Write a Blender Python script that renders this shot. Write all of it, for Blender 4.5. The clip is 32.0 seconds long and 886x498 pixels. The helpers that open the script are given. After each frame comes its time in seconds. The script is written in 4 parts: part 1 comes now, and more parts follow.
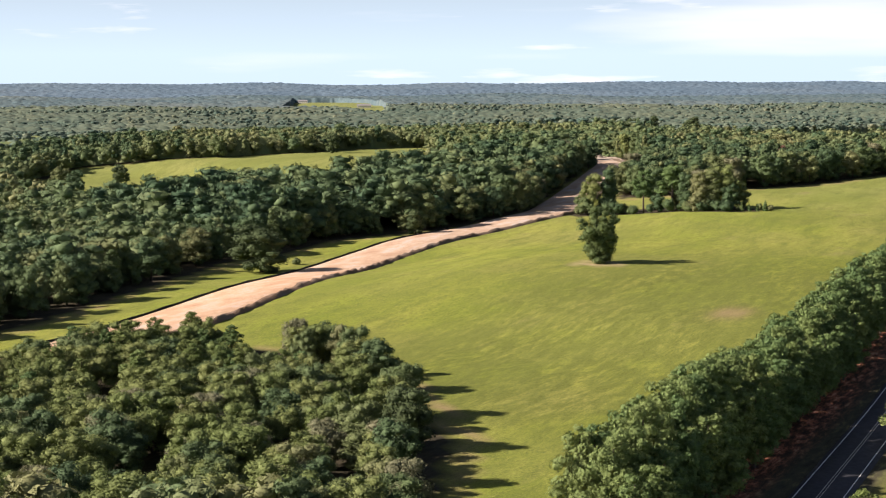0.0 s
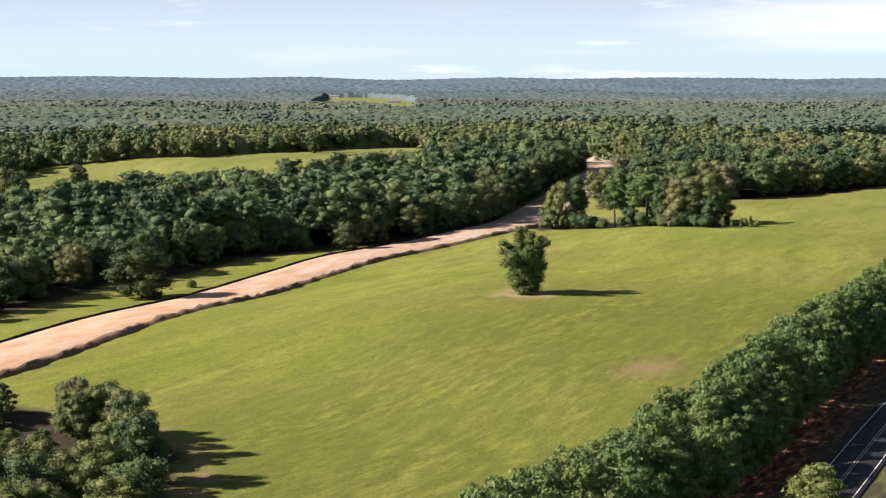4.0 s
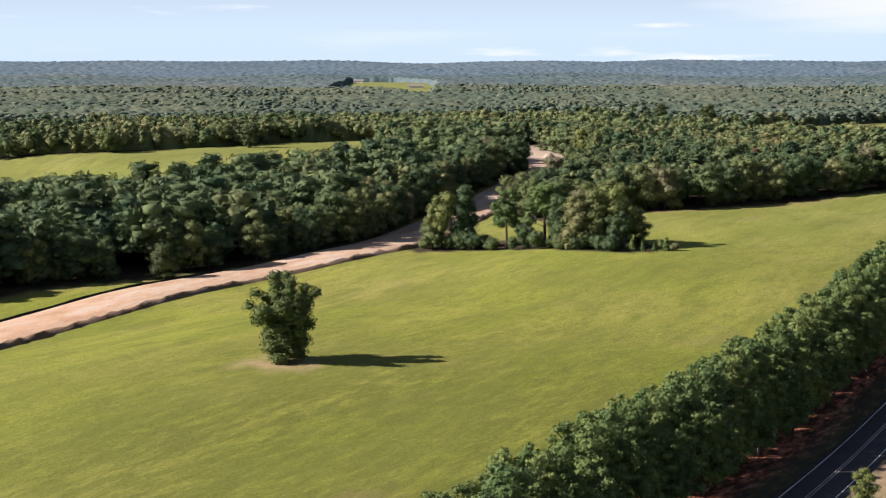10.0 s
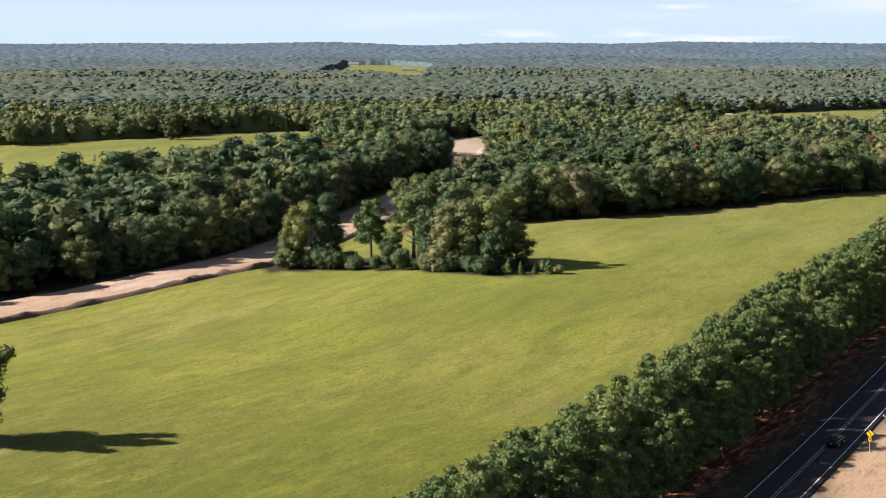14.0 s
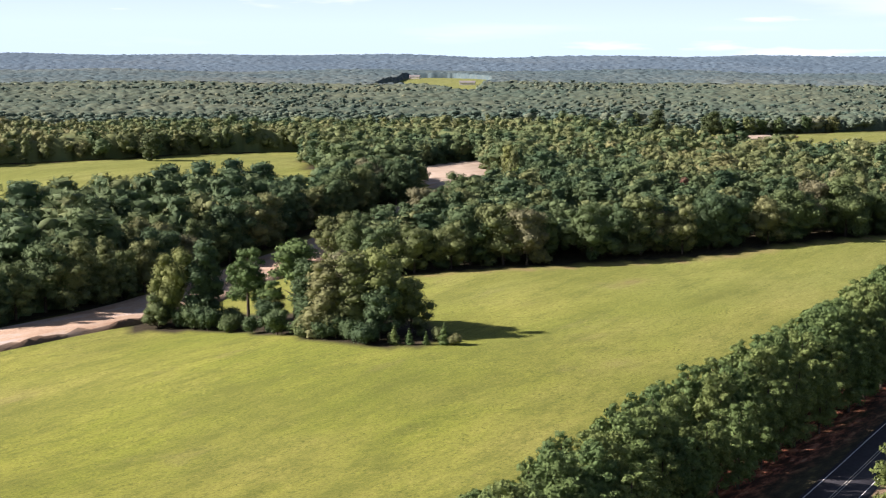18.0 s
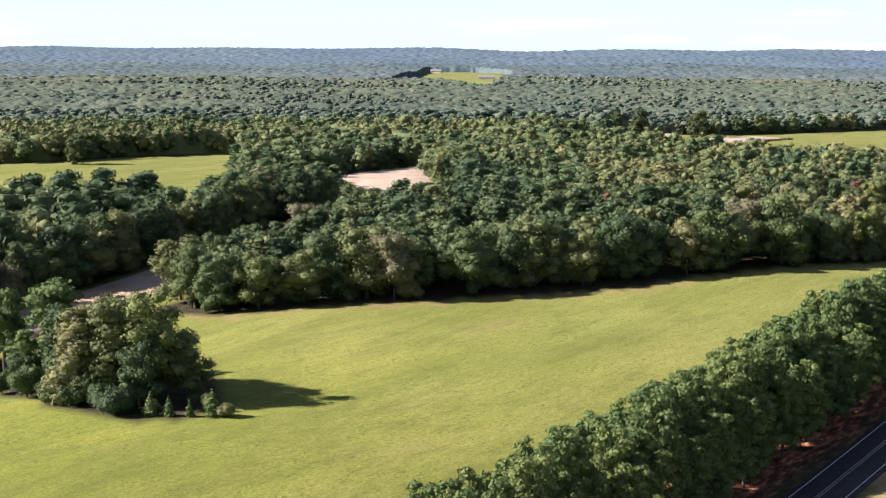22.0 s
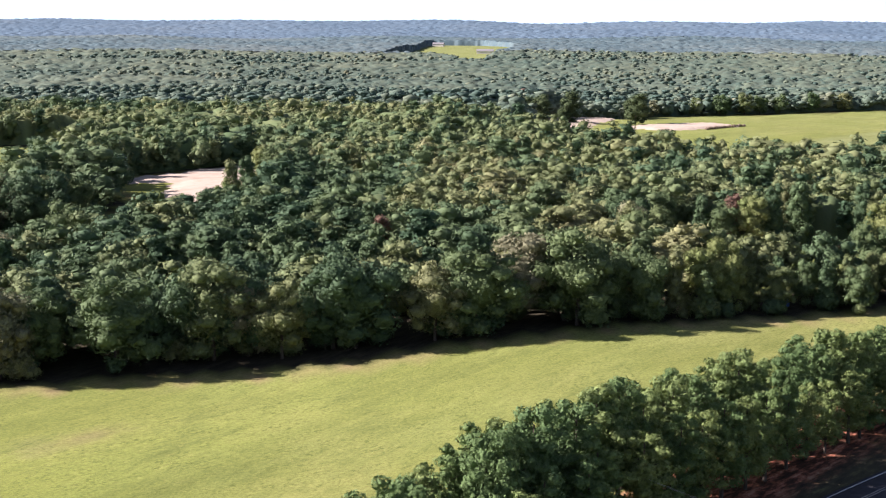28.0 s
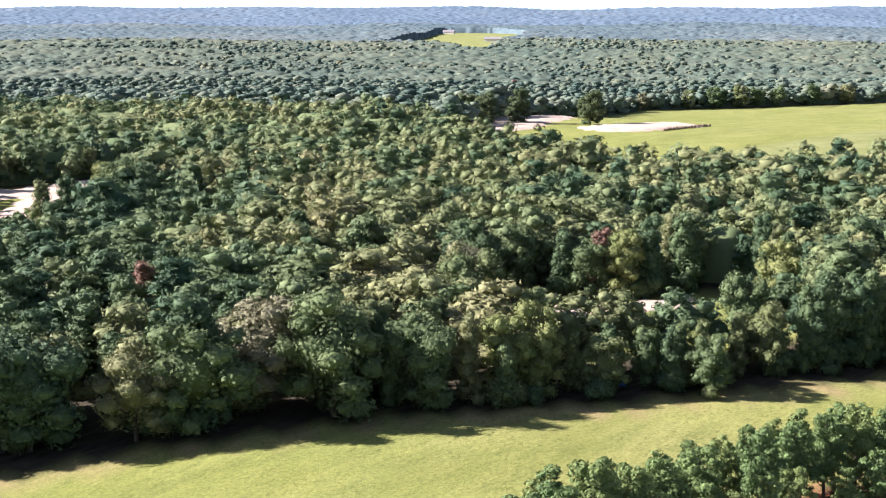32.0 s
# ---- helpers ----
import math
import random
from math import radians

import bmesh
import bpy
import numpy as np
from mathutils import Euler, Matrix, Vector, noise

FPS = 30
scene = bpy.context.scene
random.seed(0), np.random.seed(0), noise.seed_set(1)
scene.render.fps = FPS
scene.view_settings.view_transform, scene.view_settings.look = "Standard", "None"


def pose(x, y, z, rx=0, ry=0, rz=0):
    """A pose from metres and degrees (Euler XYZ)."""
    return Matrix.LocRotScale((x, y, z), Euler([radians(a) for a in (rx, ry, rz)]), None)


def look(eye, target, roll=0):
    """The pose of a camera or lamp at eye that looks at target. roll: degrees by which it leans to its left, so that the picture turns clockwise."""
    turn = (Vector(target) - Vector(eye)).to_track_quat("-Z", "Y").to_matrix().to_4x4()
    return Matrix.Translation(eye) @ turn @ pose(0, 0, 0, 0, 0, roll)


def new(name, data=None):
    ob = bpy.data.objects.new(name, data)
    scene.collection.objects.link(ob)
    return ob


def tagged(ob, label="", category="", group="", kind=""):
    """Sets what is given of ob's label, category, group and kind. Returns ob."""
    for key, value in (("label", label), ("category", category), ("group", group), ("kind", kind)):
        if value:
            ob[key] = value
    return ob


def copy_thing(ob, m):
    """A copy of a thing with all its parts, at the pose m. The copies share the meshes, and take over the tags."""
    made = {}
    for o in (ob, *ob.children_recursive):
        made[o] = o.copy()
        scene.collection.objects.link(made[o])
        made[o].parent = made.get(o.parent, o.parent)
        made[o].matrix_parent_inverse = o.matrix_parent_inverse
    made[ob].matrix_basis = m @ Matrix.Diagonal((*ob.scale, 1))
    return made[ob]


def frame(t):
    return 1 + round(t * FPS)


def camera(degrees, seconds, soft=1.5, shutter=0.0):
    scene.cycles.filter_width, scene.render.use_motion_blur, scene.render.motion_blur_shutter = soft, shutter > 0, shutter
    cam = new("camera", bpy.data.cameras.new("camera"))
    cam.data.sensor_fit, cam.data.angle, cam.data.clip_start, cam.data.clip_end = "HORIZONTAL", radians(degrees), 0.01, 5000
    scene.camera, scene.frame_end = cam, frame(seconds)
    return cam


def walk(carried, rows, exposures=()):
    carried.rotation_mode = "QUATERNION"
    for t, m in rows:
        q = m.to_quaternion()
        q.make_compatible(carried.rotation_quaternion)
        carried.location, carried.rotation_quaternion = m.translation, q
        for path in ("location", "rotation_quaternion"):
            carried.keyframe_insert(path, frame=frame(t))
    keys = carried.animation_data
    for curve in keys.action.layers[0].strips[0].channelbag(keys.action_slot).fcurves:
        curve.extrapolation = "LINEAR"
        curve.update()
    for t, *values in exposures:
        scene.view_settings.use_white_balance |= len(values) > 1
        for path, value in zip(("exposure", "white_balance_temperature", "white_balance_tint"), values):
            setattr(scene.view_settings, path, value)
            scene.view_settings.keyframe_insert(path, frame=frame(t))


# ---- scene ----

cam = camera(32.30, 32.0, soft=1.2)
PATH = [
    (0, (-0.00, 0.00, 52.90), (89.29, 43.74, 42.24), -0.14),
    (1, (20.50, -0.96, 52.83), (109.43, 43.52, 42.18), -0.03),
    (2, (40.96, -1.87, 52.89), (129.51, 43.37, 42.24), -0.02),
    (3, (61.42, -2.78, 53.10), (149.53, 43.24, 42.25), -0.07),
    (3.5, (71.61, -3.23, 53.23), (159.53, 43.15, 42.30), 0.04),
    (5.5, (112.22, -4.98, 53.64), (199.27, 42.95, 42.52), 0.35),
    (6, (122.37, -5.40, 53.74), (209.21, 42.91, 42.54), 0.27),
    (7, (142.62, -6.18, 53.93), (229.04, 42.87, 42.66), 0.34),
    (8, (162.76, -6.85, 54.16), (248.84, 42.73, 42.69), 0.46),
    (9, (182.87, -7.56, 54.49), (268.78, 42.25, 42.71), 0.27),
    (10, (202.92, -8.31, 54.90), (288.67, 41.69, 42.83), 0.02),
    (11, (222.87, -8.87, 55.33), (308.43, 41.38, 42.92), 0.04),
    (12, (242.79, -9.35, 55.61), (328.18, 41.13, 42.94), 0.20),
    (13, (262.58, -9.89, 55.95), (347.80, 40.81, 43.02), 0.05),
    (14, (282.07, -10.50, 56.46), (367.09, 40.45, 43.22), -0.01),
    (15, (301.48, -11.16, 57.12), (386.30, 40.02, 43.42), 0.05),
    (15.5, (311.10, -11.38, 57.41), (395.55, 40.43, 43.83), 0.11),
    (17.5, (349.26, -11.80, 58.30), (431.96, 42.94, 45.53), 0.20),
    (18, (358.73, -11.90, 58.42), (440.96, 43.61, 45.92), 0.25),
    (19, (377.60, -12.09, 58.59), (458.87, 44.91, 46.54), 0.26),
    (20, (396.58, -11.96, 58.60), (477.48, 45.52, 46.34), 0.36),
    (21, (415.44, -12.39, 58.93), (496.13, 45.33, 46.31), 0.27),
    (22, (434.03, -12.56, 59.46), (514.58, 45.28, 46.52), 0.31),
    (23, (452.81, -12.76, 59.78), (533.21, 45.19, 46.47), 0.24),
    (24, (471.13, -12.96, 60.13), (551.37, 45.13, 46.56), 0.21),
    (25, (489.89, -12.75, 60.40), (570.03, 45.43, 46.52), 0.22),
    (26, (509.51, -11.41, 60.30), (589.61, 46.73, 46.06), 0.23),
    (26.5, (520.28, -10.23, 60.05), (600.36, 47.90, 45.68), 0.27),
    (28.5, (568.42, -2.37, 60.79), (646.73, 58.04, 45.96), 0.30),
    (29, (579.80, -0.56, 61.27), (657.66, 60.41, 46.33), 0.34),
    (30, (598.97, 0.57, 61.76), (676.53, 61.83, 46.59), 0.31),
    (31, (615.35, -0.08, 62.20), (692.82, 61.25, 46.81), 0.18),
    (32, (631.55, -0.86, 62.62), (708.94, 60.51, 46.99), 0.07),
]
EXPOSURES = [(0, 1.14, 6600, 20), (8, 1.00, 6480, 20), (13, 0.98, 6450, 20), (18, 1.23, 6400, 23), (22, 1.42, 6250, 24), (26, 1.54, 6100, 25), (29, 1.66, 5950, 27), (32, 1.96, 5900, 27)]
walk(cam, [(t, look(eye, target, roll)) for t, eye, target, roll in PATH], EXPOSURES)

# ---- sky and sun ----
SUN_AZ, SUN_EL = 125.0, 30.0
world = bpy.data.worlds.new("sky")
scene.world = world
world.use_nodes = True
wn, wl = world.node_tree.nodes, world.node_tree.links
wn.clear()
sky = wn.new("ShaderNodeTexSky")
sky.sky_type, sky.sun_disc = "NISHITA", False
sky.sun_elevation = radians(SUN_EL)
sky.sun_rotation = radians(90.0 - SUN_AZ)
sky.air_density, sky.dust_density, sky.ozone_density = 1.0, 1.0, 1.0
wco = wn.new("ShaderNodeTexCoord")
wmap = wn.new("ShaderNodeMapping")
wmap.inputs["Scale"].default_value = (2.2, 2.2, 24.0)
wnoise = wn.new("ShaderNodeTexNoise")
wnoise.inputs["Scale"].default_value, wnoise.inputs["Detail"].default_value = 1.0, 5.0
wramp = wn.new("ShaderNodeValToRGB")
wramp.color_ramp.elements[0].position, wramp.color_ramp.elements[1].position = 0.51, 0.78
veil = wn.new("ShaderNodeMixRGB")
wsep = wn.new("ShaderNodeSeparateXYZ")
wup = wn.new("ShaderNodeMapRange")
wup.inputs["From Min"].default_value, wup.inputs["From Max"].default_value = 0.02, 0.15
wup.inputs["To Min"].default_value, wup.inputs["To Max"].default_value = 0.86, 0.0
wl.new(wco.outputs["Generated"], wsep.inputs["Vector"])
wl.new(wsep.outputs["Z"], wup.inputs["Value"])
wl.new(wup.outputs["Result"], veil.inputs["Fac"])
veil.inputs["Color2"].default_value = (11.8, 15.7, 18.6, 1)
wmix = wn.new("ShaderNodeMixRGB")
wmix.inputs["Color2"].default_value = (16.7, 17.6, 18.1, 1)
bg = wn.new("ShaderNodeBackground")
bg.inputs["Strength"].default_value = 0.031
wmap2 = wn.new("ShaderNodeMapping")
wmap2.inputs["Scale"].default_value = (9.0, 9.0, 75.0)
puff = wn.new("ShaderNodeTexNoise")
puff.inputs["Scale"].default_value, puff.inputs["Detail"].default_value = 1.0, 6.0
pramp = wn.new("ShaderNodeValToRGB")
pramp.color_ramp.elements[0].position, pramp.color_ramp.elements[1].position = 0.62, 0.76
both = wn.new("ShaderNodeMath")
both.operation = "MAXIMUM"
wout = wn.new("ShaderNodeOutputWorld")
wl.new(wco.outputs["Generated"], wmap2.inputs["Vector"])
wl.new(wmap2.outputs["Vector"], puff.inputs["Vector"])
wl.new(puff.outputs["Fac"], pramp.inputs["Fac"])
wl.new(pramp.outputs["Color"], both.inputs[0])
wl.new(wramp.outputs["Color"], both.inputs[1])
wl.new(wco.outputs["Generated"], wmap.inputs["Vector"])
wl.new(wmap.outputs["Vector"], wnoise.inputs["Vector"])
wl.new(wnoise.outputs["Fac"], wramp.inputs["Fac"])
thin = wn.new("ShaderNodeMapRange")
thin.inputs["From Min"].default_value, thin.inputs["From Max"].default_value = 0.08, 0.30
thin.inputs["To Min"].default_value, thin.inputs["To Max"].default_value = 1.0, 0.2
wl.new(wsep.outputs["Z"], thin.inputs["Value"])
fade = wn.new("ShaderNodeMath")
fade.operation = "MULTIPLY"
wl.new(both.outputs[0], fade.inputs[0])
wl.new(thin.outputs["Result"], fade.inputs[1])
wl.new(fade.outputs[0], wmix.inputs["Fac"])
wl.new(sky.outputs["Color"], veil.inputs["Color1"])
wl.new(veil.outputs["Color"], wmix.inputs["Color1"])
wl.new(wmix.outputs["Color"], bg.inputs["Color"])
wl.new(bg.outputs["Background"], wout.inputs["Surface"])
sun = new("sun", bpy.data.lights.new("sun", "SUN"))
sun.data.energy, sun.data.angle, sun.data.color = 5.0, radians(0.6), (1.0, 0.93, 0.82)
sun_dir = Vector((math.cos(radians(SUN_AZ)) * math.cos(radians(SUN_EL)), math.sin(radians(SUN_AZ)) * math.cos(radians(SUN_EL)), math.sin(radians(SUN_EL))))
sun.rotation_mode = "QUATERNION"
sun.rotation_quaternion = (-sun_dir).to_track_quat("-Z", "Y")
sun.location = (300, 200, 400)


# ---- materials ----
def mat(name, rough=0.8):
    m = bpy.data.materials.new(name)
    m.use_nodes = True
    b = m.node_tree.nodes["Principled BSDF"]
    b.inputs["Roughness"].default_value = rough
    b.inputs["Specular IOR Level"].default_value = 0.25
    return m, m.node_tree.nodes, m.node_tree.links, b


def noise_node(n, l, scale, detail=4.0, vec=None, rough=0.55):
    t = n.new("ShaderNodeTexNoise")
    t.inputs["Scale"].default_value, t.inputs["Detail"].default_value, t.inputs["Roughness"].default_value = scale, detail, rough
    if vec is not None:
        l.new(vec, t.inputs["Vector"])
    return t.outputs["Fac"]


def ramp(n, l, fac, stops):
    r = n.new("ShaderNodeValToRGB")
    e = r.color_ramp.elements
    while len(e) < len(stops):
        e.new(0.5)
    for k, (p, c) in enumerate(stops):
        e[k].position, e[k].color = p, (*c, 1)
    l.new(fac, r.inputs["Fac"])
    return r.outputs["Color"]


def mix(n, l, fac, a, b, mode="MIX"):
    m = n.new("ShaderNodeMixRGB")
    m.blend_type = mode
    for s, v in (("Fac", fac), ("Color1", a), ("Color2", b)):
        if isinstance(v, bpy.types.NodeSocket):
            l.new(v, m.inputs[s])
        elif isinstance(v, tuple):
            m.inputs[s].default_value = (*v, 1)
        else:
            m.inputs[s].default_value = v
    return m.outputs["Color"]


def bump(n, l, b, height, strength, distance):
    p = n.new("ShaderNodeBump")
    p.inputs["Strength"].default_value, p.inputs["Distance"].default_value = strength, distance
    l.new(height, p.inputs["Height"])
    l.new(p.outputs["Normal"], b.inputs["Normal"])


def world_pos(n, l, scale=(1, 1, 1), turn=0.0):
    g = n.new("ShaderNodeNewGeometry")
    m = n.new("ShaderNodeMapping")
    m.inputs["Scale"].default_value = scale
    m.inputs["Rotation"].default_value = (0, 0, radians(turn))
    l.new(g.outputs["Position"], m.inputs["Vector"])
    return m.outputs["Vector"]


def attribute(n, name):
    a = n.new("ShaderNodeAttribute")
    a.attribute_name = name
    return a.outputs["Fac"]


def foliage(name, stops, by_tree, leaf=3.2, ragged=True, depth=0.8):
    """Leaves: by_tree, the hue comes from each object; else from the mesh's own tint. Sprays have gaps between their leaves."""
    m, n, l, b = mat(name, 0.7)
    b.inputs["Specular IOR Level"].default_value = 0.12
    if by_tree:
        fac = n.new("ShaderNodeObjectInfo").outputs["Random"]
    else:
        fac = attribute(n, "tint")
    col = ramp(n, l, fac, stops)
    isl = n.new("ShaderNodeNewGeometry").outputs["Random Per Island"]
    col = mix(n, l, 0.38, col, ramp(n, l, isl, [(0.0, (0.66, 0.68, 0.66)), (0.6, (1.0, 1.0, 1.0)), (1.0, (1.22, 1.20, 1.10))]), "MULTIPLY")
    pos = world_pos(n, l)
    fine = noise_node(n, l, leaf, 3, pos, 0.7)
    col = mix(n, l, depth, col, ramp(n, l, fine, [(0.34, (0.62, 0.64, 0.64)), (0.5, (1.0, 1.0, 1.0)), (0.66, (1.32, 1.30, 1.22))]), "MULTIPLY")
    l.new(col, b.inputs["Base Color"])
    bump(n, l, b, fine, 1.1 * depth if ragged else 0.25, 0.5 / max(leaf, 1.0))
    tr = n.new("ShaderNodeBsdfTranslucent")
    l.new(col, tr.inputs["Color"])
    mx = n.new("ShaderNodeMixShader")
    mx.inputs["Fac"].default_value = 0.07
    l.new(b.outputs["BSDF"], mx.inputs[1])
    l.new(tr.outputs["BSDF"], mx.inputs[2])
    last = mx
    if ragged:
        gap = noise_node(n, l, leaf * 1.1, 2, world_pos(n, l, (1, 1, 1), 33), 0.6)
        cut = n.new("ShaderNodeMath")
        cut.operation = "LESS_THAN"
        cut.inputs[1].default_value = 0.47
        l.new(gap, cut.inputs[0])
        only = n.new("ShaderNodeMath")
        only.operation = "MULTIPLY"
        l.new(cut.outputs[0], only.inputs[0])
        l.new(attribute(n, "spray"), only.inputs[1])
        clear = n.new("ShaderNodeBsdfTransparent")
        last = n.new("ShaderNodeMixShader")
        l.new(only.outputs[0], last.inputs["Fac"])
        l.new(mx.outputs["Shader"], last.inputs[1])
        l.new(clear.outputs["BSDF"], last.inputs[2])
    l.new(last.outputs["Shader"], n["Material Output"].inputs["Surface"])
    return m


WOOD_STOPS = [(0.0, (0.053, 0.096, 0.050)), (0.25, (0.096, 0.139, 0.062)), (0.5, (0.139, 0.168, 0.072)), (0.75, (0.182, 0.192, 0.084)), (0.92, (0.221, 0.211, 0.103)), (1.0, (0.198, 0.118, 0.091))]
PINE_STOPS = [(0.0, (0.089, 0.145, 0.054)), (0.5, (0.119, 0.175, 0.060)), (1.0, (0.162, 0.207, 0.069))]
# Woods beyond the fields: slight haze painted in as a bluer green.
MIDDLE_HAZE_STOPS = [(0.0, (0.058, 0.098, 0.078)), (0.4, (0.094, 0.132, 0.096)), (0.75, (0.145, 0.168, 0.112)), (0.92, (0.188, 0.194, 0.126)), (1.0, (0.168, 0.108, 0.086))]
# Aerial haze painted into these leaf colours: bluer and paler with distance.
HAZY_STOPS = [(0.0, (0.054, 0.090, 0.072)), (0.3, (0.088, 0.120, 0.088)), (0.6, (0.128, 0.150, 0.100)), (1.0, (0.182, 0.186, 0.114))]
FAR_HAZE_STOPS = [(0.0, (0.067, 0.110, 0.130)), (0.35, (0.098, 0.142, 0.151)), (0.65, (0.137, 0.170, 0.163)), (1.0, (0.192, 0.204, 0.178))]
HILL_HAZE_STOPS = [(0.0, (0.084, 0.134, 0.182)), (0.5, (0.110, 0.158, 0.200)), (1.0, (0.150, 0.188, 0.208))]
BROAD_STOPS = [(0.0, (0.064, 0.106, 0.053)), (0.3, (0.086, 0.130, 0.058)), (0.6, (0.114, 0.154, 0.064)), (0.85, (0.150, 0.176, 0.073)), (1.0, (0.183, 0.191, 0.088))]
# Far leaves carry painted haze: tinted colours, low contrast.
M_FAR = foliage("haze_tinted_far_leaves", FAR_HAZE_STOPS, False, 0.16, False, 0.5)
M_HAZY = foliage("haze_tinted_distant_leaves", HAZY_STOPS, False, 0.5, False, 0.6)
M_HILLS = foliage("haze_tinted_hill_leaves", HILL_HAZE_STOPS, False, 0.07, False, 0.45)
M_WOODS = foliage("mixed_leaves", WOOD_STOPS, False, 3.0, True, 0.4)
M_MIDDLE = foliage("haze_tinted_middle_leaves", MIDDLE_HAZE_STOPS, False, 1.1, False, 0.6)
M_BROAD = foliage("broad_leaves", BROAD_STOPS, True, 5.0)
M_PINE = foliage("pine_needles", PINE_STOPS, True, 5.5)
M_YOUNG = foliage("sunlit_pine_needles", [(0.0, (0.118, 0.158, 0.048)), (1.0, (0.156, 0.186, 0.060))], True, 6.0)
M_BRIGHT = foliage("yellow_green_leaves", [(0.0, (0.130, 0.170, 0.055)), (1.0, (0.178, 0.202, 0.072))], True, 4.5)
M_RED = foliage("reddened_leaves", [(0.0, (0.160, 0.090, 0.066)), (1.0, (0.180, 0.112, 0.080))], True, 4.0)
M_LONE = foliage("dark_green_leaves", [(0.0, (0.090, 0.125, 0.045)), (1.0, (0.100, 0.135, 0.048))], True, 4.5)
M_DARK = foliage("deep_green_leaves", [(0.0, (0.066, 0.092, 0.040)), (1.0, (0.076, 0.102, 0.044))], True, 4.5)
M_GREY = foliage("greyish_olive_leaves", [(0.0, (0.150, 0.158, 0.088)), (1.0, (0.190, 0.184, 0.108))], True, 4.5)


def bark_material():
    m, n, l, b = mat("bark", 0.9)
    v = world_pos(n, l, (3, 3, 0.6))
    f = noise_node(n, l, 2.0, 5, v)
    l.new(ramp(n, l, f, [(0.3, (0.035, 0.028, 0.022)), (0.7, (0.11, 0.085, 0.066))]), b.inputs["Base Color"])
    bump(n, l, b, f, 0.6, 0.05)
    return m


M_BARK = bark_material()


def ground_material():
    m, n, l, b = mat("meadow_and_litter", 0.95)
    b.inputs["Specular IOR Level"].default_value = 0.1
    streak = noise_node(n, l, 1.0, 6, world_pos(n, l, (0.010, 0.045, 0.02), -6), 0.62)
    big = noise_node(n, l, 0.016, 5, world_pos(n, l), 0.6)
    mid = noise_node(n, l, 0.11, 7, world_pos(n, l, (0.55, 1.7, 1), -10), 0.72)
    clump = noise_node(n, l, 0.55, 6, world_pos(n, l, (0.7, 1.5, 1), 8), 0.75)
    fine = noise_node(n, l, 2.2, 6, world_pos(n, l), 0.75)
    g1 = ramp(n, l, streak, [(0.32, (0.158, 0.196, 0.028)), (0.48, (0.212, 0.242, 0.038)), (0.66, (0.268, 0.276, 0.054))])
    g2 = mix(n, l, ramp(n, l, big, [(0.45, (0, 0, 0)), (0.70, (0.5, 0.5, 0.5))]), g1, (0.285, 0.250, 0.090))
    g3 = mix(n, l, ramp(n, l, mid, [(0.46, (0, 0, 0)), (0.64, (0.68, 0.68, 0.68))]), g2, (0.118, 0.136, 0.030))
    g3 = mix(n, l, ramp(n, l, clump, [(0.50, (0, 0, 0)), (0.66, (0.55, 0.55, 0.55))]), g3, (0.140, 0.164, 0.032))
    g3 = mix(n, l, ramp(n, l, clump, [(0.30, (0.6, 0.6, 0.6)), (0.44, (0, 0, 0))]), g3, (0.340, 0.320, 0.090))
    tan = noise_node(n, l, 0.055, 5, world_pos(n, l, (0.5, 1.3, 1), 14), 0.65)
    g3 = mix(n, l, ramp(n, l, tan, [(0.60, (0, 0, 0)), (0.76, (0.6, 0.6, 0.6))]), g3, (0.225, 0.190, 0.090))
    # Drier, paler grass; far off the same colour is painted haze.
    g3 = mix(n, l, attribute(n, "dry_and_haze"), g3, ramp(n, l, mid, [(0.40, (0.232, 0.246, 0.100)), (0.52, (0.202, 0.224, 0.084)), (0.66, (0.158, 0.182, 0.064))]))
    weedy = noise_node(n, l, 0.30, 6, world_pos(n, l, (0.4, 1.5, 1), -14), 0.72)
    g3 = mix(n, l, mix(n, l, 1.0, attribute(n, "lush"), ramp(n, l, weedy, [(0.34, (0.12, 0.12, 0.12)), (0.56, (1, 1, 1))]), "MULTIPLY"), g3, (0.112, 0.128, 0.026))
    tuft = noise_node(n, l, 1.5, 4, world_pos(n, l, (0.7, 1.2, 1), 10), 0.7)
    sparse = ramp(n, l, weedy, [(0.42, (0.15, 0.15, 0.15)), (0.60, (1, 1, 1))])
    g3 = mix(n, l, mix(n, l, 1.0, sparse, ramp(n, l, tuft, [(0.51, (0, 0, 0)), (0.62, (0.85, 0.85, 0.85))]), "MULTIPLY"), g3, (0.098, 0.114, 0.026))
    swath = noise_node(n, l, 0.035, 5, world_pos(n, l, (0.5, 1.5, 1), -18), 0.6)
    g3 = mix(n, l, ramp(n, l, swath, [(0.46, (0, 0, 0)), (0.62, (0.42, 0.42, 0.42))]), g3, (0.140, 0.158, 0.034))
    g3 = mix(n, l, attribute(n, "rim"), g3, (0.270, 0.190, 0.105))
    g4 = mix(n, l, 0.6, g3, ramp(n, l, fine, [(0.32, (0.45, 0.47, 0.40)), (0.52, (1, 1, 1)), (0.72, (1.5, 1.42, 1.25))]), "MULTIPLY")
    blot = noise_node(n, l, 0.5, 6, world_pos(n, l, (0.5, 1.6, 1), 5), 0.7)
    # Red pine litter, with sun flecks painted in as the bright orange stops.
    sunfleck_litter = ramp(n, l, blot, [(0.34, (0.034, 0.021, 0.014)), (0.48, (0.110, 0.048, 0.029)), (0.56, (0.36, 0.130, 0.075)), (0.66, (0.55, 0.29, 0.19))])
